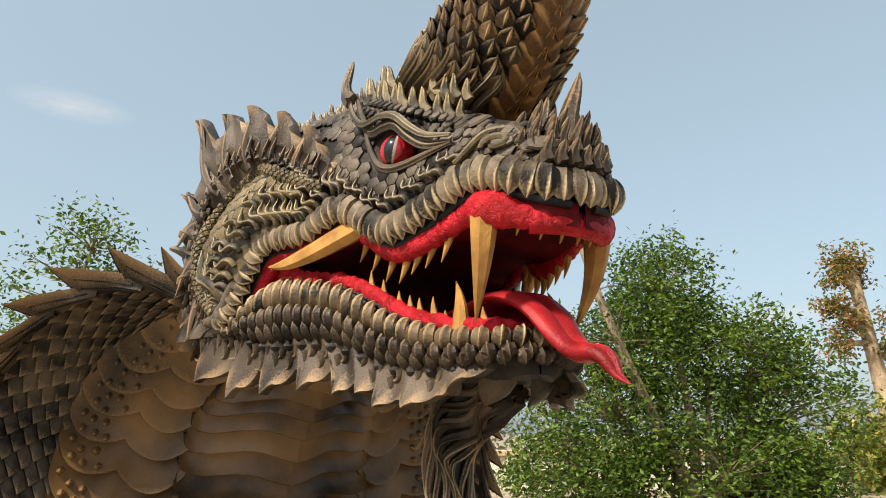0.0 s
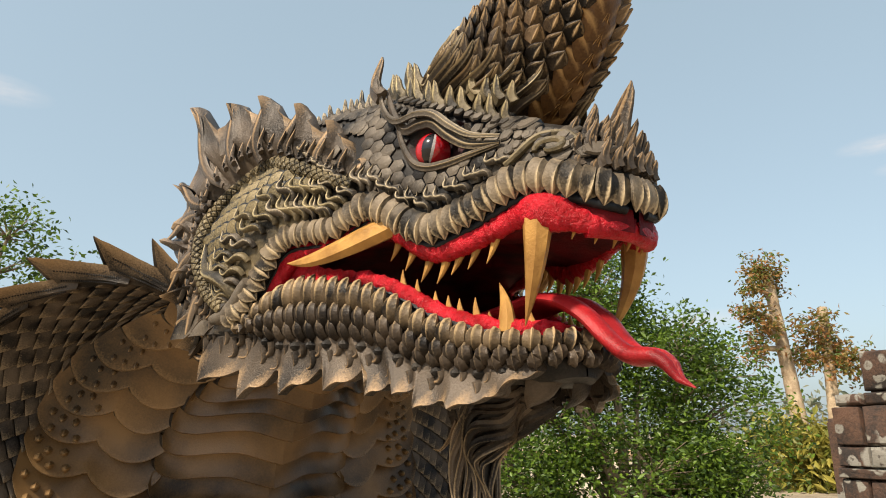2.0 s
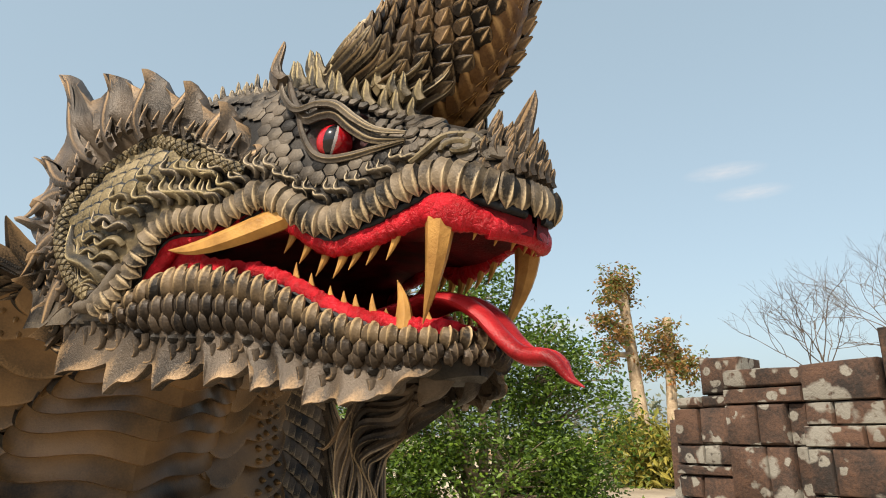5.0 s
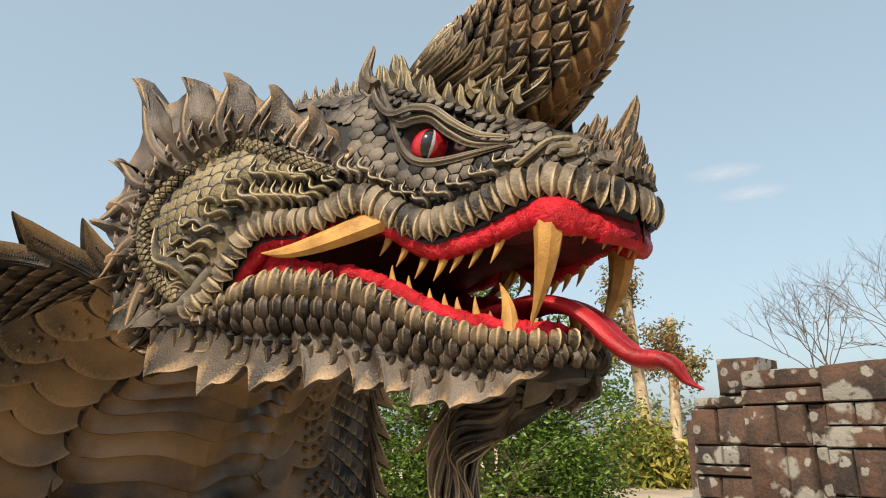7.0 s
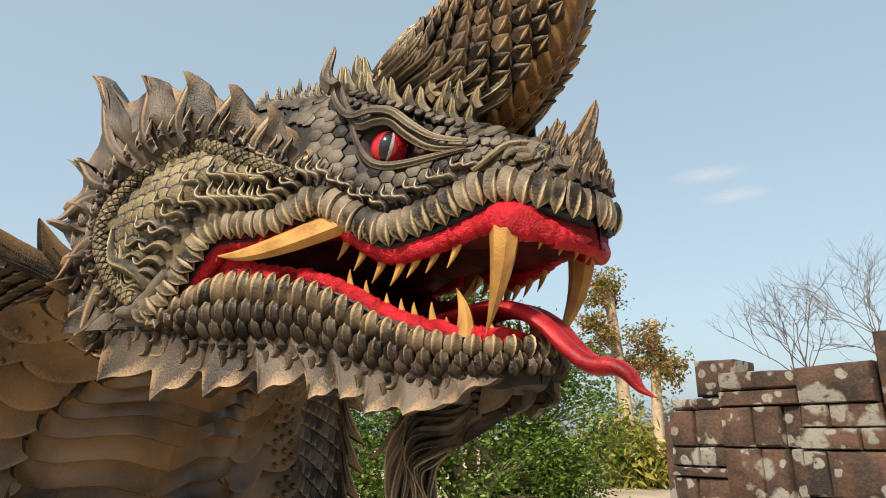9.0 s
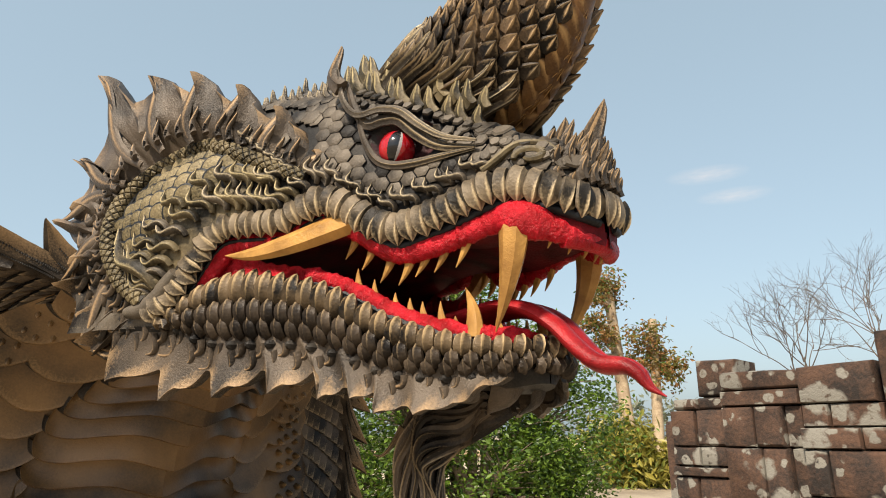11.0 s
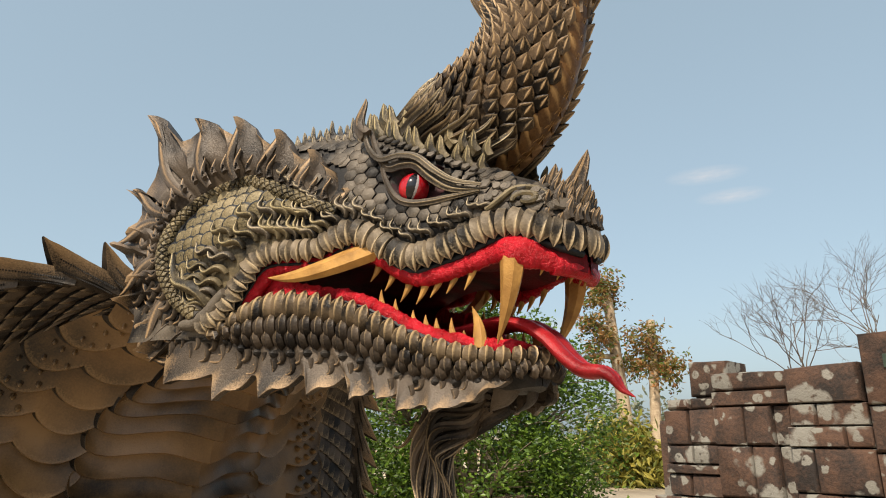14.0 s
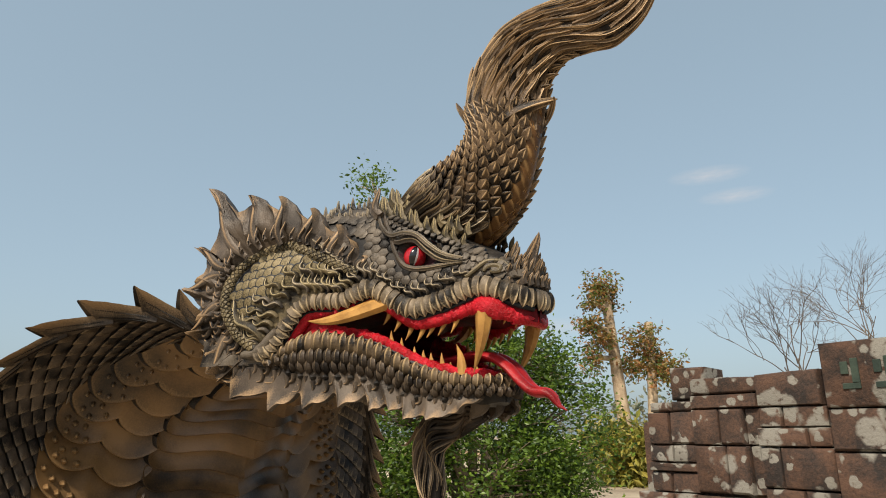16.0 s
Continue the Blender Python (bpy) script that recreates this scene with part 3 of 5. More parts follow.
def tongue(g):
    mid = spline([(-1.5, 0, 2.20), (-1.0, 0, 2.12), (-0.66, 0, 2.14), (-0.51, 0, 2.155), (-0.36, 0, 2.125), (-0.24, 0, 2.05), (-0.16, 0, 1.965), (-0.07, 0, 1.89), (0.03, 0, 1.875), (0.085, 0, 1.84), (0.12, 0, 1.79), (0.18, 0, 1.755)], 60)
    tan = np.gradient(mid, axis=0)
    rings = []
    for i, (p, t) in enumerate(zip(mid, tan)):
        s = i / 59
        w = float(np.interp(s, [0, 0.3, 0.55, 0.72, 0.84, 0.93, 1], [0.2, 0.15, 0.135, 0.108, 0.072, 0.045, 0.004]))
        n = unit(np.cross(V(0, 1, 0), unit(t)))
        n = n if n[2] > 0 or i > 40 else -n
        n = n if np.dot(n, V(0.6, 0, 1)) > 0 else -n
        th = min(0.040, w * 0.62)
        rings.append([p + V(0, 1, 0) * w * math.cos(a) + n * th * (math.sin(a) - (0.55 * math.exp(-(math.cos(a) / 0.25) ** 2) if math.sin(a) > 0 else 0)) for a in np.linspace(0, 2 * math.pi, 20, endpoint=False)])
    g.loft(rings, TONGUE)


def eyes(g):
    c = on(-0.785, 2.875)
    c = V(c[0] - 0.022, half(-0.785) - 0.038, c[2] - 0.003)
    r, nlat, nlon = 0.083, 44, 88
    n0 = unit(V(0.68, 1, -0.12))
    up = unit(V(0.32, 0, 1) - n0 * np.dot(V(0.32, 0, 1), n0))
    rt = np.cross(up, n0)
    rows, uv = [], []
    for a in np.linspace(0.001, math.pi * 0.6, nlat):
        rows.append([c + r * (n0 * math.cos(a) + math.sin(a) * (rt * math.cos(b) + up * math.sin(b))) for b in np.linspace(0, 2 * math.pi, nlon + 1)])

    def paint(i, j):
        a, b = (i + 0.5) / (nlat - 1) * math.pi * 0.6, (j + 0.5) / nlon * 2 * math.pi
        x, y = math.sin(a) * math.cos(b), math.sin(a) * math.sin(b)
        slit = 0.30 * math.sqrt(max(0, 1 - (y / 0.93) ** 2))
        if abs(x) < slit:
            return EYE_BLACK
        return EYE_WHITE if -slit * 1.5 < x <= -slit and abs(y) < 0.85 else EYE_RED
    g.grid(rows, paint)
    # lids
    for pts, r0 in ((((-1.02, 3.24), (-0.98, 3.10), (-0.92, 3.00), (-0.84, 3.005), (-0.76, 2.99), (-0.67, 2.90), (-0.56, 2.82), (-0.40, 2.78)), 0.020),
                    (((-0.97, 3.08), (-0.93, 2.93), (-0.87, 2.82), (-0.79, 2.775), (-0.68, 2.765), (-0.55, 2.77), (-0.40, 2.775)), 0.014)):
        path = [V(u, half(u) * 0.985 + 0.012, w) for u, w in spline(pts, 40)]
        blade(g, path, [1.5 * r0 * (0.25 + 0.75 * math.sin(math.pi * (0.05 + 0.9 * i / 39))) for i in range(40)], V(0.35, 1, -0.1), 0.016, LID)
    path = [V(u, half(u) * 0.99 + 0.03, w) for u, w in spline(((-1.05, 3.30), (-1.02, 3.14), (-0.95, 3.045), (-0.84, 3.05), (-0.74, 3.02), (-0.64, 2.93), (-0.53, 2.85), (-0.38, 2.80)), 44)]
    blade(g, path, [0.022 * (0.25 + 0.75 * math.sin(math.pi * (0.05 + 0.9 * i / 43))) for i in range(44)], V(0.3, 1, 0.3), 0.02, HIDE)


def hide_scales(g):
    rnd = random.Random(4)
    # flat scales round the eye and temple
    for iu in range(26):
        for iw in range(16):
            u = -1.52 + iu * 0.062
            w = 2.66 + iw * 0.066 + (iu % 2) * 0.033
            u += rnd.uniform(-0.006, 0.006)
            low = 2.60 + max(0, -0.95 - u) * 0.55
            if w < lip(u) + 0.06 or w < low or w > top(u) - 0.05 or math.hypot((u + 0.72) / 0.25, (w - 2.90) / 0.155) < 1:
                continue
            if u < -1.15 and w < 3.0 + (-1.15 - u) * 0.9:
                continue
            if u > -0.5 and w > 2.85:
                continue
            cell(g, u + rnd.uniform(-0.004, 0.004), w + rnd.uniform(-0.004, 0.004), 0.0405 * rnd.uniform(0.96, 1.03), HIDE, 0.012 + rnd.uniform(0, 0.005), 6, rnd.uniform(-0.08, 0.08), 0.98)
    # crown behind the eyes
    for iu in range(13):
        for iw in range(7):
            u, s = -2.3 + iu * 0.085 + (iw % 2) * 0.042, iw / 7
            w = top(u) - 0.03 - 0.05 * iw - 0.012 * iw * iw
            if w > 3.0 + max(0, -1.5 - u) * 0.35:
                cell(g, u, w, 0.05, HIDE, 0.02, 6)
    # cheek disc: rounded overlapping scales
    for i in range(13):
        for j in range(13):
            u = DISC[0] - 0.54 + i * 0.094 + (j % 2) * 0.047
            w = DISC[1] - 0.42 + j * 0.076
            d = math.hypot((u - DISC[0]) / 0.50, (w - DISC[1]) / 0.42)
            if d > 0.98 or (u > -1.95 and w < 2.62 + 0.35 * (u + 1.7) + 0.1) or w < 2.32:
                continue
            fish(g, u, w, 0.068, 125, GOLD, 0.036)


ROPE = ((-2.00, 2.245), (-2.12, 2.32), (-2.215, 2.39), (-2.352, 2.567), (-2.402, 2.736), (-2.383, 2.897), (-2.251, 3.02), (-2.038, 3.08), (-1.806, 3.069), (-1.633, 2.998), (-1.467, 2.913), (-1.313, 2.833), (-1.18, 2.771))


def torn_edge(tips, n, kind="hang"):
    """Valley, tip, valley, ...: steep on one flank and rounded on the other, so that the tips hook."""
    edge = []
    for k, (a, b) in enumerate(zip(tips, tips[1:])):
        a, b = V(*a), V(*b)
        if kind == "hang":
            c = a + (b - a) * (V(0.72, -0.12) if k % 2 == 0 else V(0.42, 0.72))
        else:
            tip = b if k % 2 == 0 else a
            o = unit(tip - DISC)
            r = V(o[1], -o[0])
            ln = np.linalg.norm(b - a)
            h = 1 if o[1] > 0.25 else -1
            steep, full = tip - o * 0.46 * ln + r * h * 0.22 * ln, tip - o * 0.16 * ln + r * h * 0.20 * ln
            c = steep if (k % 2 == 0) == (h > 0) else full
        for s in np.linspace(0, 1, n, endpoint=False):
            q = a * (1 - s) ** 2 + c * 2 * s * (1 - s) + b * s * s
            if kind == "hang" and k % 2:
                q = q + V(0, -0.30 * abs(b[1] - a[1])) * max(0.0, math.sin(math.pi * (s - 0.35) / 0.65))
            edge.append(q)
    edge.append(V(*tips[-1]))
    return edge


def rope_and_frill(g):
    rp = spline(ROPE, 120)
    rr = [0.043 - 0.016 * (i / 119) ** 2 for i in range(120)]
    mid = np.array([on(u, w, 0.02) for u, w in rp])
    tube(g, mid, rr, BASE, 14)
    # flat lozenges wrapped round it
    tn = np.gradient(mid, axis=0)
    step = 119 / 46

    def skin(x, a, h):
        x = min(max(x, 0), 118.99)
        i, f = int(x), x - int(x)
        t = unit(tn[i])
        n = out(*rp[i])
        sd = unit(np.cross(t, n))
        n = np.cross(sd, t)
        return mid[i] * (1 - f) + mid[i + 1] * f + (rr[i] + h) * (n * math.cos(radians(a)) + sd * math.sin(radians(a)))
    for r in range(-3, 4):
        for i in range(46):
            x, a = (i + 0.5 + 0.5 * (r % 2)) * step, 34 * r
            ring = lambda k, h: [skin(x - step * 0.5 * k, a, h), skin(x, a + 34 * k, h), skin(x + step * 0.5 * k, a, h), skin(x, a - 34 * k, h)]
            g.loft([ring(0.94, -0.004), ring(0.84, 0.006), ring(0.5, 0.009)], GOLD, True, [[0.05] * 4, [0.30] * 4, [0.34] * 4])
    # inner dark groove edge
    tube(g, [on(DISC[0] + (u - DISC[0]) * 0.90, DISC[1] + (w - DISC[1]) * 0.90, 0.0) for u, w in rp[14:104]], 0.014, BLACK, 6)
    # flame frill: a waving sheet with a torn edge
    tips = ((-2.45, 2.02), (-2.56, 2.10), (-2.60, 2.28), (-2.86, 2.46), (-2.69, 2.62), (-2.957, 2.855), (-2.72, 2.95), (-2.87, 3.20), (-2.67, 3.14), (-2.764, 3.737), (-2.367, 3.44), (-2.235, 3.575), (-1.90, 3.37), (-1.90, 3.505), (-1.63, 3.25), (-1.60, 3.36), (-1.44, 3.14), (-1.37, 3.19), (-1.24, 3.03), (-1.14, 2.92))
    edge = torn_edge(tips, 8, "stand")
    inner = spline(ROPE, len(edge))
    rows, back = [], []
    for i, (e, p) in enumerate(zip(edge, inner)):
        r, r2 = [], []
        for s in np.linspace(0, 1, 13):
            q = p + (e - p) * (s * 1.04 - 0.04)
            q = q + V(-0.04, 0.0) * math.sin(s * 2 * math.pi) * 0.6
            fold = math.sin(i * 2 * math.pi / 8 + 2.6 * s) + 0.45 * math.sin(i * 2 * math.pi / 4 + 4.0 * s)
            v = half(q[0]) * 0.985 - 0.02 * s + 0.028 * fold * (0.35 + 0.8 * s)
            k = min(1.0, s / 0.4)
            v = (side(*p) - 0.01) * (1 - k) + v * k
            r.append((q[0], v + 0.012, q[1]))
            r2.append((q[0], v - 0.004 - 0.045 * (1 - s), q[1]))
        rows.append(r)
        back.append(r2[::-1])
    g.loft([a + b for a, b in zip(rows, back)], FLAME, True, [[0.03 + 0.36 * (j / 12) ** 2.5 + 0.14 * math.sin(i * math.pi / 4 + 2.6 * j / 12) for j in range(13)] + [0.1] * 13 for i in range(len(rows))])
    # low soft folds running from the rope out to each tip
    for e in tips[1::2]:
        e = V(*e)
        k = min(max(int(np.argmin([np.linalg.norm(q - e) for q in rp])) + 3, 2), 117)
        p = rp[k]
        ln = np.linalg.norm(e - p) * 0.9
        t = unit(e - p)
        sd = V(-t[1], t[0])
        bend = 0.16 if e[1] > 2.9 else -0.16
        ss = np.linspace(0, 1, 14)
        pts = [p + t * ln * s + sd * bend * ln * (math.sin(s * 5.2) * 0.5 + 0.2 * s * s) for s in ss]
        path = [V(q[0], half(q[0]) * 0.985 - 0.002 + 0.022 * math.sin(3 * s), q[1]) for q, s in zip(pts, ss)]
        blade(g, path, [0.05 * (0.35 + 0.75 * math.sin(s * 2.5)) * (1 - s) ** 0.6 + 0.003 for s in ss], V(0.3, 1, 0), 0.012, FLAME, 0.5, True)
    # small notched drops standing along the rope, each with a hollow row of beads
    for i in range(26):
        k = int(i / 25 * 106 + 7)
        u, w = rp[k]
        du, dw = rp[k + 1] - rp[k - 1]
        a = math.degrees(math.atan2(dw, du)) + 90
        o = ang(a) * 0.045
        base = V(u + o[0], max(half(u + o[0]) * 0.985, side(u + o[0], w + o[1])) + 0.022, w + o[1])
        tip = ang(a + (14 if i > 8 else -18))
        flame(g, base, V(tip[0], 0.02, tip[1]), V(0.25, 1, 0), 0.105 + 0.02 * (i % 3), 0.024, 0.45, FLAME, 0.02, 10, 0.03, True)
        for z in range(3):
            c = base + V(tip[0], 0, tip[1]) * (0.018 + 0.014 * z) + V(0, 0.022 - 0.002 * z, 0)
            g.loft([[c + V(0.007 * math.cos(b), h, 0.005 * math.sin(b)) for b in np.linspace(0, 6.283, 5, endpoint=False)] for h in (-0.006, 0.004)], BASE)


def lick(g, u, w, turn, length, wid, swing, mat, n=20):
    """A wavy lock lying on the head: its heading sways by swing degrees, so that the tip curls over."""
    q, path, nr = V(u, w), [], []
    for k in np.linspace(0, 1, n):
        nn = out(*q)
        path.append(on(*q) + nn * (0.006 + 0.022 * math.sin(math.pi * min(1, k * 1.1)) + 0.03 * k ** 3))
        nr.append(nn)
        q = q + ang(turn + swing * math.sin(6.6 * k - 0.9)) * length / (n - 1)
    wd = [wid * (min(1.0, 0.5 + 2 * k) * (1 - k) ** 0.7 + 0.05) for k in np.linspace(0, 1, n)]
    blade(g, path, wd, np.array(nr), wid * 1.1, mat, 0.5, True)
    return path


def curls(g):
    # S-shaped licks: above the lip, in two rows on the lower cheek, and a fan at the temple
    for i in range(17):
        s = i / 16
        u = -1.20 + 0.86 * s
        lick(g, u, lip(u) + 0.085 + 0.02 * (i % 2), 100 + 40 * s, 0.17 - 0.05 * s, 0.021, 55, HIDE)
    for cnt, lo, hi, off, ln in ((19, -1.95, -1.16, 0.075, 0.22), (13, -1.86, -1.22, 0.19, 0.21)):
        for i in range(cnt):
            s = i / (cnt - 1)
            u = lo + (hi - lo) * s
            slope = math.degrees(math.atan2(lip(u + 0.06) - lip(u - 0.06), 0.12))
            o = ang(slope + 90) * off
            lick(g, u + o[0], lip(u) + o[1], slope * 0.5 + 125, ln * (1.2 - 0.45 * s), 0.027, 50, GOLD if i % 3 else HIDE)
    for i in range(9):
        lick(g, -1.26 - 0.05 * i, 2.80 + 0.035 * i, 120 - 3 * i, 0.15, 0.022, 50, HIDE)
    # long beaded leaf on the cheek's lower edge
    spine = lick(g, -1.93, 2.32, 135, 0.50, 0.055, 30, GOLD)
    for p in spine[3:16]:
        c = p + V(0.0, 0.03, 0.0)
        g.loft([[c + V(0.008 * math.cos(b), h, 0.008 * math.sin(b)) for b in np.linspace(0, 6.283, 6, endpoint=False)] for h in (-0.01, 0.012)], BASE)
    # brow crest
    for row in range(2):
        for i in range(11):
            s = i / 10
            u = -1.12 + 0.68 * s + 0.03 * row
            w = 3.20 - 0.37 * s + 0.075 + 0.085 * row
            b = V(u, side(u, min(w, top(u) - 0.05)) + 0.0, w)
            d = ang(112 - 22 * s + 10 * (i % 2))
            flame(g, b, V(d[0], 0.12, d[1]), V(0.25, 1, 0.2), (0.17 - 0.06 * s) * (1.15 if i % 2 else 0.95), 0.056 - 0.016 * s, 0.3, GOLD, 0.03, 9, 0.06)
    flame(g, V(-1.03, 0.56, 3.20), V(-0.30, 0, 1), V(0.2, 1, 0.2), 0.24, 0.055, 0.45, FLAME, 0.04)
    for i in range(14):
        s = i / 13
        u, w = -1.06 + 0.60 * s, 3.165 - 0.325 * s
        cell(g, u, w, 0.022, HIDE, 0.03, 5)
        cell(g, u + 0.025, w + 0.042, 0.024, HIDE, 0.035, 5)
    # bridge knobs
    rnd = random.Random(8)
    for i in range(60):
        u = rnd.uniform(-0.62, -0.04)
        w = lip(u) + 0.13 + rnd.random() * (top(u) - lip(u) - 0.17)
        if u < -0.4 and w < 2.83:
            continue
        cell(g, u, w, rnd.uniform(0.022, 0.038), HIDE, rnd.uniform(0.02, 0.035), rnd.choice((5, 6, 7)), rnd.random())
    # small thorns over the crown
    for i in range(14):
        u = -1.85 + 0.055 * i
        for r, dw in enumerate((0.05, 0.16)):
            p = on(u + 0.02 * r, top(u) - dw, -0.01)
            n = out(u, top(u) - dw)
            flame(g, p, V(-0.35, 0.35 * n[1], 1), V(0.2, 1, 0.1), (0.085 if (i + r) % 3 else 0.13) * (1 - 0.25 * r), 0.03, 0.3, HIDE, 0.026, 8, 0.03)
    # nostril scroll
    pts = []
    for a in np.linspace(-2.6, 3.4, 30):
        r = 0.02 + 0.007 * (a + 2.6)
        q = V(-0.17, 2.695) + r * V(math.cos(a), 0.62 * math.sin(a))
        pts.append(on(q[0], q[1], 0.03))
    tube(g, pts, [0.012 + 0.007 * math.sin(math.pi * i / 29) for i in range(30)], GOLD, 8)
    tube(g, [on(u, w, 0.025) for u, w in spline(((-0.36, 2.66), (-0.30, 2.70), (-0.23, 2.76), (-0.14, 2.755), (-0.09, 2.71)), 20)], 0.017, GOLD, 8)
    # nose spikes
    for u, w, ln, wd in ((-0.10, 2.66, 0.13, 0.034), (-0.06, 2.64, 0.15, 0.036), (-0.03, 2.62, 0.16, 0.036), (-0.08, 2.72, 0.15, 0.036), (-0.04, 2.69, 0.17, 0.036), (-0.02, 2.58, 0.12, 0.03), (-0.09, 2.60, 0.09, 0.03), (-0.05, 2.57, 0.09, 0.03)):
        flame(g, on(u, min(w, top(u) - 0.02), -0.015), V(0.12, 0.12, 1), V(0.5, 0.8, 0.1), ln * 0.62, wd * 1.2, 0.3, FLAME, 0.03, 8, 0.05)


def nose_horns(g):
    for u, v, w, ln, wd, lean in ((-0.05, 0, 2.64, 0.35, 0.085, 0.10), (-0.17, 0.02, 2.76, 0.19, 0.055, -0.03), (-0.03, 0.0, 2.58, 0.22, 0.04, 0.16)):
        flame(g, V(u, v, w), V(lean, 0, 1), V(0.15, 1, 0), ln, wd, 0.25, FLAME, 0.045, 9)
    # cluster of upright licks over the tip of the snout
    for row, (w, u, ln) in enumerate(((2.59, 0.005, 0.10), (2.645, -0.02, 0.13), (2.70, -0.06, 0.15), (2.74, -0.11, 0.09))):
        for k in range(6):
            v = -0.14 + 0.056 * (k + 0.5 * (row % 2))
            flame(g, V(u - 1.2 * v * v, v, w), V(0.08, 0.1 * v, 1), V(0.7, 0.7, 0.1), ln * (1.1 if k % 2 else 0.9), 0.034, 0.3, FLAME, 0.03, 9, 0.05)
    # gum across the front of the snout
    tube(g, [V(-0.050 - 1.6 * v * v, v, lip(-0.03) - 0.135) for v in np.linspace(-0.18, 0.18, 17)], 0.040, RED, 12, 1.2)
    # crest along the skull
    for i in range(12):
        u = -2.35 + i * 0.085
        flame(g, V(u, 0, top(u) - 0.04), V(-0.25, 0, 1), V(0, 1, 0), 0.11 + 0.05 * (i % 3 == 1) + (0.08 if i in (7, 8) else 0), 0.06, 0.3, FLAME, 0.03, 7)


BACK = ((-1.43, 3.38), (-1.04, 3.66), (-0.70, 3.77), (-0.56, 3.90), (-0.59, 4.13), (-0.50, 4.44), (-0.25, 4.70), (0.08, 4.76), (0.42, 4.73), (0.80, 4.74), (1.15, 4.95))
FRONT = ((-0.58, 2.95), (-0.28, 3.09), (-0.08, 3.31), (0.04, 3.65), (0.10, 3.97), (0.17, 4.15), (0.33, 4.26), (0.54, 4.23), (0.76, 4.20), (1.00, 4.40), (1.18, 4.93))
THICK = (0.33, 0.29, 0.25, 0.21, 0.175, 0.155, 0.145, 0.13, 0.11, 0.07, 0.01)


def horn_frame():
    # stations by index, softened along each edge
    def dense(pts):
        p = [V(*q) for q in pts]
        p = [2 * p[0] - p[1]] + p + [2 * p[-1] - p[-2]]
        o = []
        for i in range(1, len(p) - 2):
            for s in np.linspace(0, 1, 12, endpoint=False):
                a, b_, c, d = p[i - 1:i + 3]
                o.append(0.5 * (2 * b_ + (c - a) * s + (2 * a - 5 * b_ + 4 * c - d) * s * s + (3 * b_ - a - 3 * c + d) * s ** 3))
        o.append(p[-2])
        return np.array(o)
    th = np.interp(np.linspace(0, 10, 121), range(11), THICK)
    return dense(BACK), dense(FRONT), th


HB, HF, HT = horn_frame()


def on_horn(i, a, off=0.0):
    """Station i (0 to 120), angle a from the front edge (0) round the side (90) to the back (180)."""
    i = min(max(i, 0), 120)
    k = min(int(i), 119)
    s = i - k
    b, f, t = HB[k] * (1 - s) + HB[k + 1] * s, HF[k] * (1 - s) + HF[k + 1] * s, HT[k] * (1 - s) + HT[k + 1] * s
    c, h = (b + f) / 2, (f - b) / 2 * 0.90
    r = np.linalg.norm(h)
    q = c + h * (1 + off / max(r, 0.02)) * math.cos(radians(a))
    return V(q[0], (t + off) * math.sin(radians(a)), q[1])


def horn_lie(g, i, a, di, da, wid, lift, mat, th, n=6, kind="point", wave=0.0):
    s = np.linspace(0, 1, n)
    path = [on_horn(i + di * k, a + da * k + wave * math.sin(k * 5.5), 0.004 + lift * k * k) for k in s]
    nr = []
    for k in s:
        e = on_horn(i + di * k, a + da * k, 0.05) - on_horn(i + di * k, a + da * k, 0.0)
        nr.append(unit(e))
    if kind == "point":
        wd = [wid * x for x in np.interp(s, [0, 0.3, 0.6, 0.85, 1], [0.75, 1, 0.85, 0.45, 0.04])]
    else:
        wd = [wid * ((0.6 + 0.6 * k) * (1 - k) ** 0.6 + 0.03) for k in s]
    blade(g, path, wd, np.array(nr), th, mat)


def horn(g):
    g.loft([[on_horn(i, a) if a <= 180 else on_horn(i, 360 - a) * V(1, -1, 1) for a in np.linspace(0, 360, 28, endpoint=False)] for i in range(0, 121, 2)], HAIR)


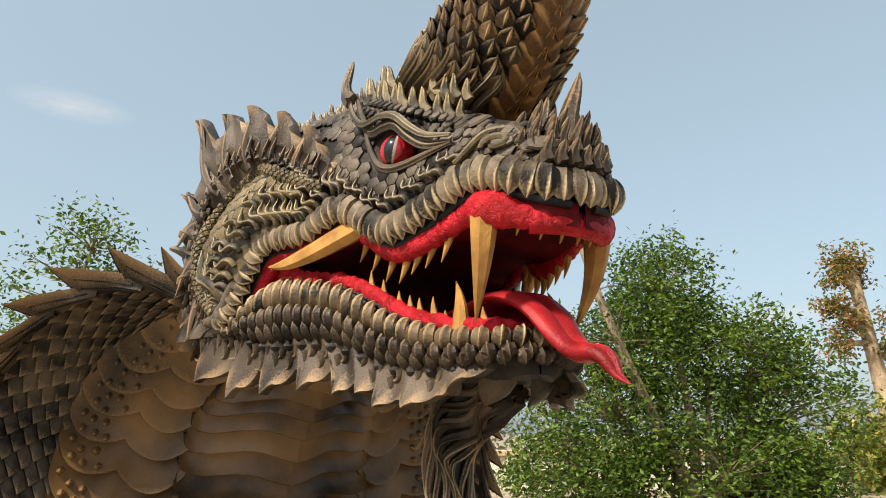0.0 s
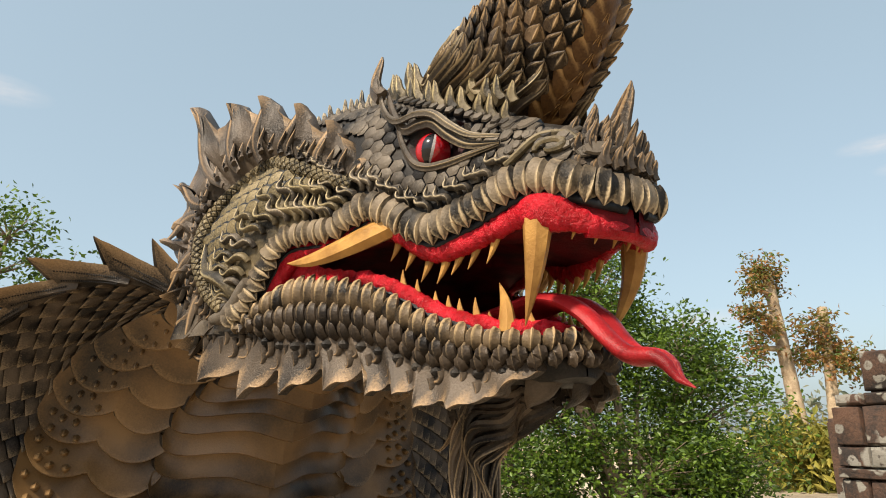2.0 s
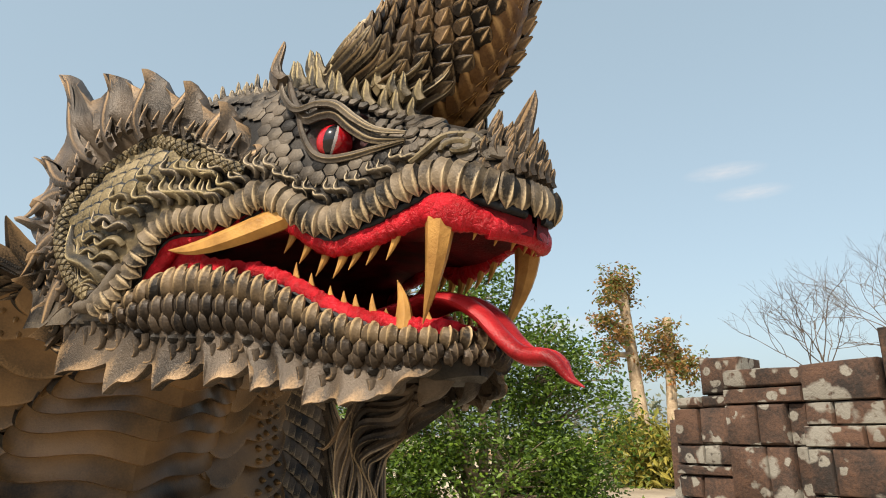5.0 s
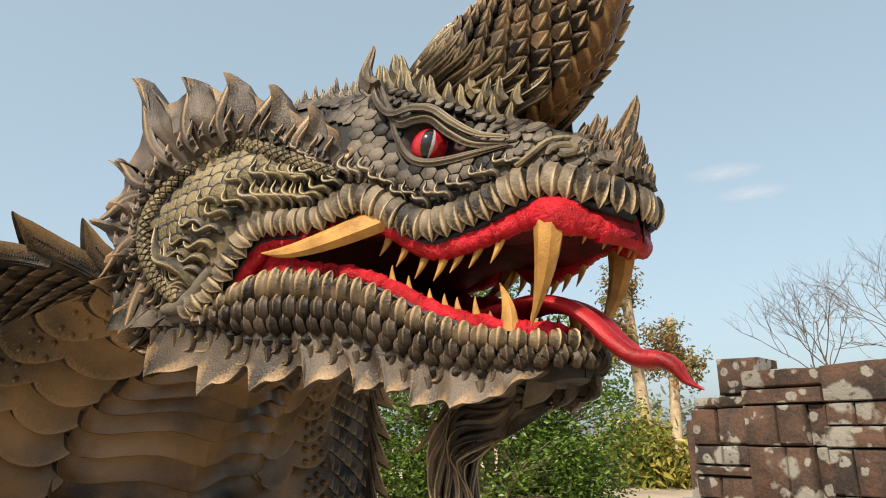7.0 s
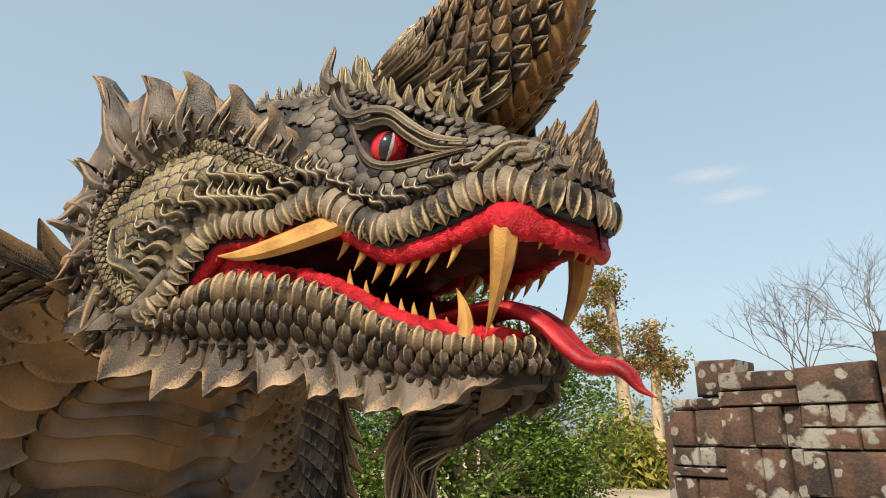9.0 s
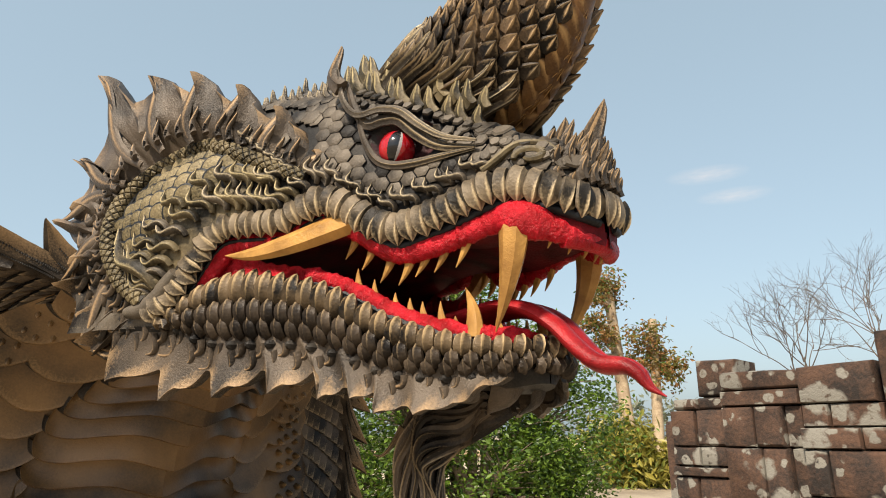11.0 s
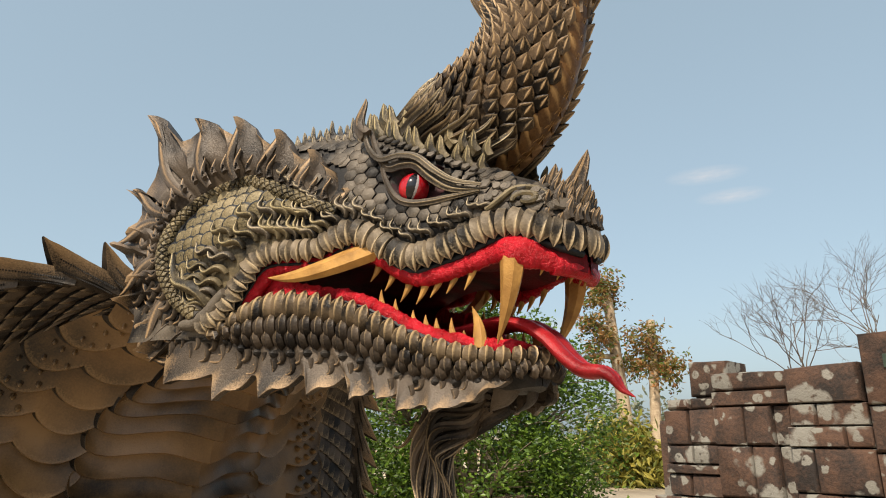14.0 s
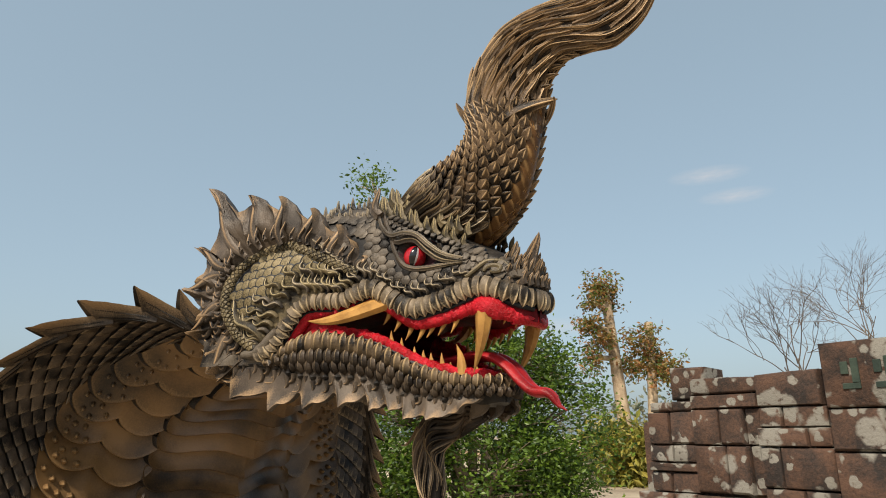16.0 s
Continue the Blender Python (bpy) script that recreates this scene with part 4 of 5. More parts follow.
def horn_side(g):
    # pointed scales in rows up to the collar
    for r in range(14):
        i = 8 + r * 2.8
        for c in range(10):
            a = 23 + c * 16 + (r % 2) * 8
            if a > 178:
                continue
            horn_lie(g, i, a, 3.5, 1, 0.058 * (1 - 0.016 * r), 0.055, DARK if (r < 3) else HAIR, 0.032)
    # smooth segmented plates down the front
    for r in range(12):
        i = 4 + r * 3.4
        path = [on_horn(i + 3.6 * math.sin(s * 1.5), 2 + 22 * s, 0.010 + 0.008 * (1 - s)) for s in np.linspace(0, 1, 8)]
        nr = np.array([unit(on_horn(i, 46 * s, 0.08) - on_horn(i, 46 * s, 0)) for s in np.linspace(0, 1, 8)])
        blade(g, path, [0.058, 0.062, 0.06, 0.055, 0.046, 0.036, 0.02, 0.004], nr, 0.016, OCHRE, 0.5, True)
        horn_lie(g, i, 6, 4.4, -5, 0.024, 0.03, OCHRE, 0.016)
    # long licks round the base
    for c in range(17):
        a = 24 + c * 8.8
        i0 = 0.5 + 0.55 * max(0, c - 7)
        horn_lie(g, i0, a - 6, 12 - 0.2 * c + 2.5 * (c % 2), 10, 0.036, 0.035, HIDE if c % 2 else DARK, 0.045, 16, "lick", 5.0)
    # collar: curled leaf and licks
    for c in range(7):
        horn_lie(g, 42 + 0.6 * c, 36 + c * 20, 15 + 3 * (c % 2), -6, 0.05, 0.06, HAIR, 0.035, 12, "lick", 4)
    horn_lie(g, 40, 62, 9, -64, 0.07, 0.15, HAIR, 0.04, 12, "lick", 3)
    horn_lie(g, 38, 168, 12, -6, 0.08, 0.13, HAIR, 0.04, 12, "lick", 3)
    # long wavy hair strands to the tip
    rnd = random.Random(3)
    for r in range(9):
        for c in range(9):
            i = 40 + r * 8.0 + rnd.uniform(-1.5, 1.5)
            a = 8 + c * 20.5 + (r % 2) * 10
            if a > 178:
                continue
            k = 1 - 0.06 * r
            horn_lie(g, i, a, 22, rnd.uniform(-8, 5), 0.048 * k, 0.02 * k, HAIR, 0.040 * k, 13, "lick", 5)
    for i in (52, 58, 63, 68, 72):
        horn_lie(g, i, 6, 4, -5, 0.03, 0.10, HAIR, 0.02, 8)


def jaw_frill(g):
    tips = ((-2.62, 2.26), (-2.66, 2.10), (-2.36, 2.06), (-2.24, 1.88), (-1.955, 1.925), (-1.875, 1.777), (-1.68, 1.91), (-1.586, 1.786), (-1.39, 1.90), (-1.308, 1.796), (-1.14, 1.885), (-1.074, 1.766), (-1.0, 1.815), (-0.93, 1.768), (-0.87, 1.79), (-0.825, 1.707), (-0.74, 1.735), (-0.652, 1.70), (-0.53, 1.745), (-0.435, 1.785), (-0.36, 1.84))
    edge = torn_edge(tips, 8)
    n = len(edge)
    rings = []
    for i, e in enumerate(edge):
        p = V(-2.2 + 1.82 * i / (n - 1), 0)
        p[1] = jaw_low(p[0]) + 0.06
        front, back = [], []
        for s in np.linspace(0, 1, 9):
            q = p + (e - p) * s
            v = jaw_half(max(min(q[0], -0.36), -2.2)) * (0.97 - 0.05 * s) + 0.06 * s * s + 0.020 * math.cos(i * 2 * math.pi / 16 - math.pi + 1.6 * (1 - s)) * (0.15 + s)
            front.append((q[0], v + 0.025, q[1]))
            back.append((q[0], v - 0.02, q[1]))
        rings.append(front + back[::-1])
    g.loft(rings, FLAME, True, [[0.02 + 0.40 * (j / 8) ** 2 + 0.10 * math.sin(i * 0.8 + j * 0.5) for j in range(9)] + [0.1] * 9 for i in range(len(rings))])
    for i in range(32):
        s = i / 31
        u = -2.15 + 1.68 * s
        w = jaw_low(u) - 0.005 - 0.035 * (i % 2)
        v = jaw_half(max(u, -2.2)) * 0.97 + 0.022
        flame(g, V(u, v, w), V(-0.55, 0.0, -0.6), V(0.3, 1, -0.1), (0.15 + 0.05 * (i % 2)) * (1 - 0.45 * s), 0.017 + 0.004 * (i % 3), 1.0 if i % 2 else 0.7, FLAME, 0.022, 12, 0.02, True)
    # dark studs under the scale rows
    for i in range(15):
        u = -1.85 + 1.38 * i / 14
        c = V(u, jaw_half(u) * 0.97 + 0.03, jaw_low(u) - 0.012)
        g.loft([[c + V(r * math.cos(b), h, r * math.sin(b)) for b in np.linspace(0, 6.283, 6, endpoint=False)] for h, r in ((-0.02, 0.024), (0.008, 0.020), (0.02, 0.008))], BASE)
    # skin between the hinge and the frill
    rows, gl = [], []
    for u in np.linspace(-2.62, -1.80, 30):
        a = V(u, half(u) * 0.99 + 0.01, max(lip(u), 2.2) + 0.02)
        b = V(u + 0.02, jaw_half(max(u, -2.2)) * 0.99 + 0.01 + 0.25 * max(0, -2.2 - u), jaw_low(u) - 0.02)
        rows.append([a + (b - a) * s + V(0, 0.012 * math.sin(u * 30 + 4 * s), 0) for s in np.linspace(0, 1, 8)])
        gl.append([0.1 + 0.2 * (j % 3 == 0) for j in range(8)])
    g.grid(rows, HIDE, gl)
    # licks fanning out round the back of the jaw, in two rings
    for ring, (cnt, r0, ln) in enumerate(((14, 0.50, 0.19), (10, 0.60, 0.24))):
        for i in range(cnt):
            a = 146 + 92 * i / (cnt - 1)
            b = DISC + ang(a) * V(r0 + 0.12, r0)
            d = ang(a - 22)
            flame(g, V(b[0], half(b[0]) * 0.985 + 0.014 - 0.006 * ring, b[1]), V(d[0], -0.03, d[1]), V(0.25, 1, 0), ln * (0.85 + 0.3 * (i % 2)), 0.026 + 0.008 * ring, 0.9, FLAME, 0.017, 12, 0.03, True)
    # hinge fold
    tube(g, [on(u, w, 0.015) for u, w in spline(((-2.14, 2.21), (-2.02, 2.22), (-1.92, 2.27), (-1.80, 2.37)), 20)], [0.02 + 0.03 * math.sin(math.pi * (0.1 + 0.75 * i / 19)) for i in range(20)], HIDE, 10)


def beard(g):
    rnd = random.Random(2)
    mid = spline([(-0.56, 0, 1.84), (-0.74, 0, 1.77), (-0.92, 0, 1.67), (-1.04, 0, 1.53), (-1.05, 0, 1.40), (-1.02, 0, 1.27), (-1.01, 0, 1.13), (-1.06, 0, 0.98)], 40)
    core = np.interp(range(40), [0, 8, 20, 30, 39], [0.10, 0.12, 0.085, 0.075, 0.01])
    tube(g, mid, core, BASE, 14, 1.0, (0, 1, 0))
    for k in range(20):
        a = k / 20 * 2 * math.pi
        end, st = rnd.randint(30, 39), rnd.randint(0, 6)
        path, wd, nr = [], [], []
        for i in range(st, end):
            b = a + 0.34 * math.sin(i * 0.33 + k * 0.9)
            t = unit(mid[min(i + 1, 39)] - mid[max(i - 1, 0)])
            n = V(0, 1, 0) * math.sin(b) + np.cross(t, V(0, 1, 0)) * math.cos(b)
            x = (i - st) / (end - st)
            path.append(mid[i] + n * (max(core[i], 0.05) + 0.012 + (0.05 * max(0, x - 0.8) if k % 4 == 0 else 0)))
            wd.append((0.030 if k % 2 else 0.022) * (1 - x) ** 0.5 + 0.003)
            nr.append(n)
        blade(g, path, wd, np.array(nr), 0.04, DARK, gain=0.9)
    # one lock that curls away
    lock = spline([(-1.10, 0.06, 1.66), (-1.16, 0.07, 1.58), (-1.22, 0.08, 1.53), (-1.27, 0.09, 1.535)], 12)
    blade(g, lock, np.linspace(0.02, 0.003, 12), V(0.3, 1, 0), 0.02, HAIR)
    # two dark leaves under the chin
    for v in (-0.09, 0.09):
        path = spline([(-0.40, v, 1.88), (-0.44, v * 1.2, 1.82), (-0.47, v * 1.3, 1.76), (-0.55, v * 1.2, 1.71)], 12)
        blade(g, path, [0.04, 0.06, 0.075, 0.08, 0.08, 0.075, 0.068, 0.06, 0.048, 0.034, 0.018, 0.004], V(0.8, 2 * v, 0), 0.03, DARK, 0.5, True, 0.3)


# hood: a breast that leans back as it goes down, swept back to a finned rim
def hood_u(v, w):
    v = abs(v)
    w = max(w, (1.57 + 0.584 * v) / 1.644)
    return min(-2.40, -3.064 - 1.57 * w + 0.822 * w * w + 0.261 * v * v - 0.584 * v * w)


RIM = ((0.40, 2.42), (0.75, 2.48), (0.98, 2.53), (1.18, 2.58), (1.42, 2.59), (1.66, 2.52), (1.88, 2.36), (2.08, 2.0), (2.15, 1.6), (2.14, 1.0), (2.05, -0.6), (1.95, -2.0), (1.9, -3.75))
BORDER = ((0.40, 2.32), (0.75, 2.40), (0.98, 2.42), (1.14, 2.40), (1.26, 2.33), (1.40, 2.21), (1.485, 2.05), (1.56, 1.82), (1.64, 1.5), (1.66, 1.13), (1.64, 0.5), (1.55, -0.6), (1.45, -3.75))
SEAM = ((0.55, 2.45), (0.78, 2.29), (0.94, 2.15), (1.03, 2.0), (1.08, 1.83), (1.16, 1.59), (1.20, 1.32), (1.22, 1.0), (1.22, 0.4), (1.18, -0.6), (1.1, -3.75))
BELLY = ((0.30, 2.35), (0.50, 2.12), (0.63, 1.93), (0.69, 1.78), (0.71, 1.6), (0.73, 1.42), (0.76, 1.18), (0.80, 0.8), (0.8, -0.6), (0.75, -3.75))


def on_hood(v, w, off=0.0):
    e = 0.03
    v = max(v, 0.0)
    du = (hood_u(v + e, w) - hood_u(max(v - e, 0), w)) / (v + e - max(v - e, 0))
    dw = (hood_u(v, w + e) - hood_u(v, w - e)) / (2 * e)
    return V(hood_u(v, w), v, w) + unit(V(1, -du * min(1, v / 0.1), -dw)) * off


def hood_out(v, w):
    return unit(on_hood(v, w, 0.1) - on_hood(v, w, 0))


def by_height(points):
    """Side distance of a border at a height."""
    fine = spline(points, 300)[::-1]
    return lambda w: float(np.interp(w, fine[:, 1], fine[:, 0]))


def stud(g, c, n, r, h, mat):
    sd = unit(np.cross(n, V(0, 0.3, 1)))
    up = np.cross(n, sd)
    g.loft([[c + n * hh + rr * (sd * math.cos(a) + up * math.sin(a)) for a in np.linspace(0, 6.283, 6, endpoint=False)] for hh, rr in ((-0.01, r), (h * 0.4, r * 0.72), (h, r * 0.12))], mat, True, [[0.1] * 6, [0.3] * 6, [0.5] * 6])


def hood(g):
    rim, bor = spline(RIM, 220), spline(BORDER, 220)
    seam_v, belly_v = by_height(SEAM), by_height(BELLY)
    # border by height, past its upper bend
    low = bor[int(np.argmax(bor[:, 1])):][::-1]
    bor_v = lambda w: float(np.interp(w, low[:, 1], low[:, 0]))
    # the sheet and its back
    rows, back = [], []
    for q in rim:
        rows.append([on_hood(q[0] * s, q[1], -0.03) for s in np.linspace(0, 1, 24)])
        back.append([on_hood(q[0] * s, q[1], -0.05) + V(-0.10 - 1.1 * (1 - s * s), 0, 0) for s in np.linspace(0, 1, 24)])
    g.grid(rows, DARK)
    g.grid(back, DARK)
    g.grid([[a[-1] for a in rows], [b[-1] for b in back]], DARK)
    g.grid([rows[0], back[0]], DARK)
    # net of flat pointed scales, each lapping the next one down
    steps = 44
    at = lambda line, x: line[min(max(int(x), 0), 218)] + (line[min(max(int(x), 0), 218) + 1] - line[min(max(int(x), 0), 218)]) * (min(max(x, 0), 218.99) - int(min(max(x, 0), 218.99)))
    net = lambda x, r: at(rim, x) + (at(bor, x) - at(rim, x)) * r
    rn = 3.6
    for m in range(steps):
        for r in range(8):
            k = (m + 0.5 * (r % 2)) / steps
            x, y, pitch = 219 * k ** 1.7, (0.5 * r + 0.1) / rn, 219 * 1.7 * max(k, 0.01) ** 0.7 / steps
            if y > 1.02:
                continue
            lag = -2.2 * y * pitch * 0.5
            size = min(1.0, float(np.linalg.norm(at(rim, x) - at(bor, x))) / 0.28)
            p = lambda dx, dy, o: on_hood(*net(x + lag + dx * pitch, min(max(y + dy / rn, -0.04), 1.10)), o * size)
            top_, left, tip, right = p(-0.52, 0, 0.0), p(0.02, -0.48, 0.020), p(0.60, 0.02, 0.060), p(0.02, 0.48, 0.020)
            mid = p(0.10, 0.0, 0.046)
            ids = [g.point(z, k) for z, k in ((top_, 0.10), (left, 0.20), (tip, 0.46), (right, 0.30), (mid, 0.20))]
            dn = [g.point(z, 0.0) for z in (p(0.02, -0.50, -0.03), p(0.60, 0.02, -0.02), p(0.02, 0.50, -0.03))]
            for a, b in ((0, 1), (1, 2), (2, 3), (3, 0)):
                g.face((ids[a], ids[b], ids[4]), DARK)
            g.face((ids[1], ids[2], dn[1], dn[0]), BASE)
            g.face((ids[2], ids[3], dn[2], dn[1]), BASE)
    # warted outer lobe and smooth inner lobe in one plate
    rnd = random.Random(9)
    heights = [2.47, 2.38, 2.28, 2.15, 2.0, 1.82, 1.59, 1.33, 1.06] + [0.78 - 0.3 * k for k in range(15)]

    def edge(jw, x, lobe):
        gap = float(np.interp(jw, [1.3, 2.0, 2.4], [0.27, 0.19, 0.07]))
        L = V(bor_v(jw + gap) + 0.02, jw + gap)
        J = V(seam_v(jw), jw)
        B = V(belly_v(jw - 0.03) - 0.05, jw - 0.03)
        if x < 0.5:
            t = x * 2
            d = unit(V(-(L - J)[1], (L - J)[0]))
            d = d if d[1] < 0 else -d
            return L + (J - L) * t + d * lobe * gap * 0.55 * math.sin(math.pi * min(1, t * 1.02)) ** 0.8
        t = x * 2 - 1
        return J + (B - J) * t + V(0, -1) * lobe * gap * 0.62 * math.sin(math.pi * t) ** 0.75
    for m, jw in enumerate(heights):
        up_w = heights[m - 1] if m else jw + 0.1
        nx = 45
        rows, gl = [], []
        for y in np.linspace(0, 1, 8):
            row = []
            for x in np.linspace(0, 1, nx):
                a, b = edge(up_w, x, 0.55), edge(jw, x, 1.0)
                q = a + (b - a) * y
                row.append(on_hood(max(q[0], 0.01), q[1], 0.004 + 0.09 * y ** 1.5 + 0.04 * y * math.sin(math.pi * ((2 * x) % 1.0)) ** 0.7))
            rows.append(row)
            gl.append([0.16 + 0.20 * y ** 4] * nx)
        # turned-under edge; its BASE strip paints the shadow line below the plate
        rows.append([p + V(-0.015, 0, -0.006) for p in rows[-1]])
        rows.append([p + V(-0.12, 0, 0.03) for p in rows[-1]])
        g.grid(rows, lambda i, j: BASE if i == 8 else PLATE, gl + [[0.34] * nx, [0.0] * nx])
        big = float(np.interp(jw, [1.3, 2.3], [1.0, 0.55]))
        for z in range(6):
            x, y = 0.12 + 0.105 * (z % 3) + 0.05 * (z > 2) + rnd.uniform(-0.015, 0.015), (0.52 if z < 3 else 0.84) + rnd.uniform(-0.05, 0.05)
            a, b = edge(up_w, x, 0.55), edge(jw, x, 1.0)
            q = a + (b - a) * y
            c = on_hood(q[0], q[1], 0.004 + 0.09 * y ** 1.5 + 0.04 * y * math.sin(math.pi * 2 * x) ** 0.7)
            stud(g, c, hood_out(*q), 0.036 * big, 0.055 * big, PLATE)
    # long belly plates to the keel, their outer ends round
    heights = [2.32, 2.22, 2.12, 2.02, 1.92, 1.79, 1.62, 1.42, 1.19, 0.96] + [0.72 - 0.25 * k for k in range(17)]
    wave = smooth_curve((0, 0.05), (0.03, -0.01), (0.08, -0.055), (0.16, -0.085), (0.3, -0.095), (0.5, -0.07), (0.7, -0.06), (0.85, -0.085), (1.0, -0.13))
    for m, jw in enumerate(heights):
        up_w = heights[m - 1] if m else jw + 0.1
        k = min(1.0, (up_w - jw) / 0.2)
        rows, gl = [], []
        for y in np.linspace(0, 1, 7):
            row = []
            for x in np.concatenate([np.linspace(0, 0.12, 9), np.linspace(0.15, 1, 20)]):
                w1 = jw + wave(x) * (0.55 + 0.45 * k)
                w0 = up_w + wave(max(x, 0.16)) * 0.55
                w = w0 + (w1 - w0) * y
                e = belly_v(w) + 0.02
                e -= 0.05 * max(0.0, 1 - y / 0.3) ** 2
                row.append(on_hood(e * (1 - x), w, 0.07 + (0.115 * y ** 2.2 - 0.012) * min(1, 0.6 + 8 * x)))
            rows.append(row)
            gl.append([0.10 + 0.12 * y ** 4] * len(row))
        # same turned-under edge, shadow beneath it coloured in with BASE
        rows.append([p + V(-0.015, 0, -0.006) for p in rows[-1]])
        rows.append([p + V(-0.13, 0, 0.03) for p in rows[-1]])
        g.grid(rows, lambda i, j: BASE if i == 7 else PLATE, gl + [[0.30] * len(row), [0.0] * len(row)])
        g.grid([[r[0] for r in rows], [r[0] + V(-0.1, -0.03, 0) for r in rows]], PLATE)
    # swept fins on the rim, two beaded ridges along each
    d = np.concatenate([[0], np.cumsum(np.linalg.norm(np.diff(rim, axis=0), axis=1))])
    pos = lambda z: V(np.interp(z, d, rim[:, 0]), np.interp(z, d, rim[:, 1]))
    z0 = float(np.interp(1.25, rim[:120, 0], d[:120])) - 0.79
    while z0 < d[-1] - 0.4:
        span = 0.34
        rows, gl = [], []
        for x in np.linspace(0, 1, 17):
            # x runs from the root towards the tip, which leans past the next root
            p = pos(z0 + span * x)
            q = pos(min(z0 + span * (x + 0.01), d[-1])) - pos(z0 + span * (x - 0.01))
            t = unit(q)
            o = V(-t[1], t[0])
            o = o if o @ V(0.3, 1) > 0 else -o
            o = V(0.9, 0.45) if p[1] < 1.0 else o
            n = hood_out(*p)
            T, U = V(0, t[0], t[1]), V(0, o[0], o[1])
            reach = 0.08 + 0.16 * x ** 2.2
            lean = 0.20 * x * x
            row, gr = [], []
            for y in np.linspace(0, 1, 9):
                h = 0.055 * math.sin(math.pi * min(1, 0.12 + 0.88 * y)) ** 0.7 + 0.025 * math.exp(-((y - 0.45) / 0.1) ** 2)
                row.append(on_hood(p[0], p[1], -0.02) + U * (reach * y - 0.03) + T * lean * y ** 3 + n * (h * (1 - 0.45 * x) + 0.02) + V((0.04 + 0.12 * x) * y, 0, 0))
                gr.append(0.16 + 0.16 * y + 0.30 * y ** 2 * x)
            rows.append(row)
            gl.append(gr)
        p = pos(z0 + span * 1.02)
        rows.append([rows[-1][-1] * (0.35 + 0.65 * y) + (rows[-1][0] * (1 - y) + rows[-1][-1] * y) * (0.65 - 0.65 * y) for y in np.linspace(0, 1, 9)])
        gl.append([0.4] * 9)
        g.grid(rows, FLAME, gl)
        g.grid([[a - V(0.10, 0, 0) * (1 - 0.8 * j / 8) for j, a in enumerate(r)] for r in rows], FLAME)
        g.grid([[r[-1] for r in rows], [r[-1] - V(0.02, 0, 0) for r in rows]], FLAME)
        for y in (3, 5):
            for x in range(3, 17):
                for s in (0.0, 0.5):
                    c = rows[x][y] * (1 - s) + rows[x + 1 if x < 16 else x][y] * s
                    stud(g, c, hood_out(*p), 0.008, 0.010, BASE)
        z0 += 0.265


def statue():
    g = Build()
    for sg in (1, -1):
        g.sg = sg
        for f in (head, lips, jaw, teeth, eyes, hide_scales, rope_and_frill, curls, horn_side, jaw_frill):
            f(g)
        hood(g)
    g.sg = 1
    for f in (tongue, nose_horns, horn, beard):
        f(g)
    # neck between hood and skull
    tube(g, spline([(-4.3, 0, 2.3), (-3.95, 0, 2.62), (-3.4, 0, 2.85), (-2.7, 0, 2.9)], 20), np.linspace(0.5, 0.5, 20), DARK, 24)
    ob = new("dragon_statue", g.mesh("dragon_statue", STATUE, place))
    return tagged(ob, "bronze-painted hooded serpent dragon statue, open red mouth with ochre fangs", "statue")


statue()

# ---- ground and distance ----
def box(g, lo, hi, mat, bev=0.0):
    (x0, y0, z0), (x1, y1, z1) = lo, hi
    b = bev
    ring = lambda z, e: [(x0 + e, y0 + e, z), (x1 - e, y0 + e, z), (x1 - e, y1 - e, z), (x0 + e, y1 - e, z)]
    g.loft([ring(z0, b), ring(z0 + b, 0), ring(z1 - b, 0), ring(z1, b)] if b else [ring(z0, 0), ring(z1, 0)], mat)


def part(name, g, mats, parent, label=""):
    ob = new(name, g.mesh(name, mats))
    ob.parent = parent
    return tagged(ob, label)


g = Build()
g.grid([[(x, y, 0) for x in (-900, -60, -10, 0, 10, 60, 900)] for y in (-900, -60, -10, 0, 10, 60, 900)], EARTH)
tagged(new("ground", g.mesh("ground", [EARTH])), "dry bare earth ground around the statue", "ground", kind="structure")


# ---- trees ----
def limb(g, a, b, r0, r1, rnd, mat, bend=0.12, n=6):
    a, b = V(*a), V(*b)
    d = np.linalg.norm(b - a)
    off = V(rnd.uniform(-1, 1), rnd.uniform(-1, 1), rnd.uniform(-0.3, 0.6)) * d * bend
    path = [a + (b - a) * s + off * math.sin(math.pi * s) for s in np.linspace(0, 1, n)]
    tube(g, path, np.linspace(r0, r1, n), mat, 7, 1.0, (0.3, 0.9, 0.1))
    return path


def leaves(name, points, size, per, spread, mat, parent, rnd, label="", slim=0.5, droop=0.0):
    """One mesh of many small folded leaves clustered round twig points."""
    vs, fs = [], []
    for p in points:
        for _ in range(per):
            c = V(*p) + V(rnd.gauss(0, spread), rnd.gauss(0, spread), rnd.gauss(0, spread * 0.8))
            d = unit(V(rnd.gauss(0, 1), rnd.gauss(0, 1), rnd.gauss(0, 0.6) - droop))
            s = unit(np.cross(d, V(rnd.gauss(0, 1), rnd.gauss(0, 1), rnd.gauss(0, 1) + 0.8)))
            n = np.cross(s, d)
            L = size * rnd.uniform(0.7, 1.3)
            k = len(vs)
            vs += [c, c + d * L * 0.5 + s * L * slim * 0.5 + n * L * 0.08, c + d * L, c + d * L * 0.5 - s * L * slim * 0.5 + n * L * 0.08]
            fs.append((k, k + 1, k + 2, k + 3))
    me = bpy.data.meshes.new(name)
    me.from_pydata([tuple(v) for v in vs], [], fs)
    me.materials.append(mat)
    ob = new(name, me)
    ob.parent = parent
    return tagged(ob, label)


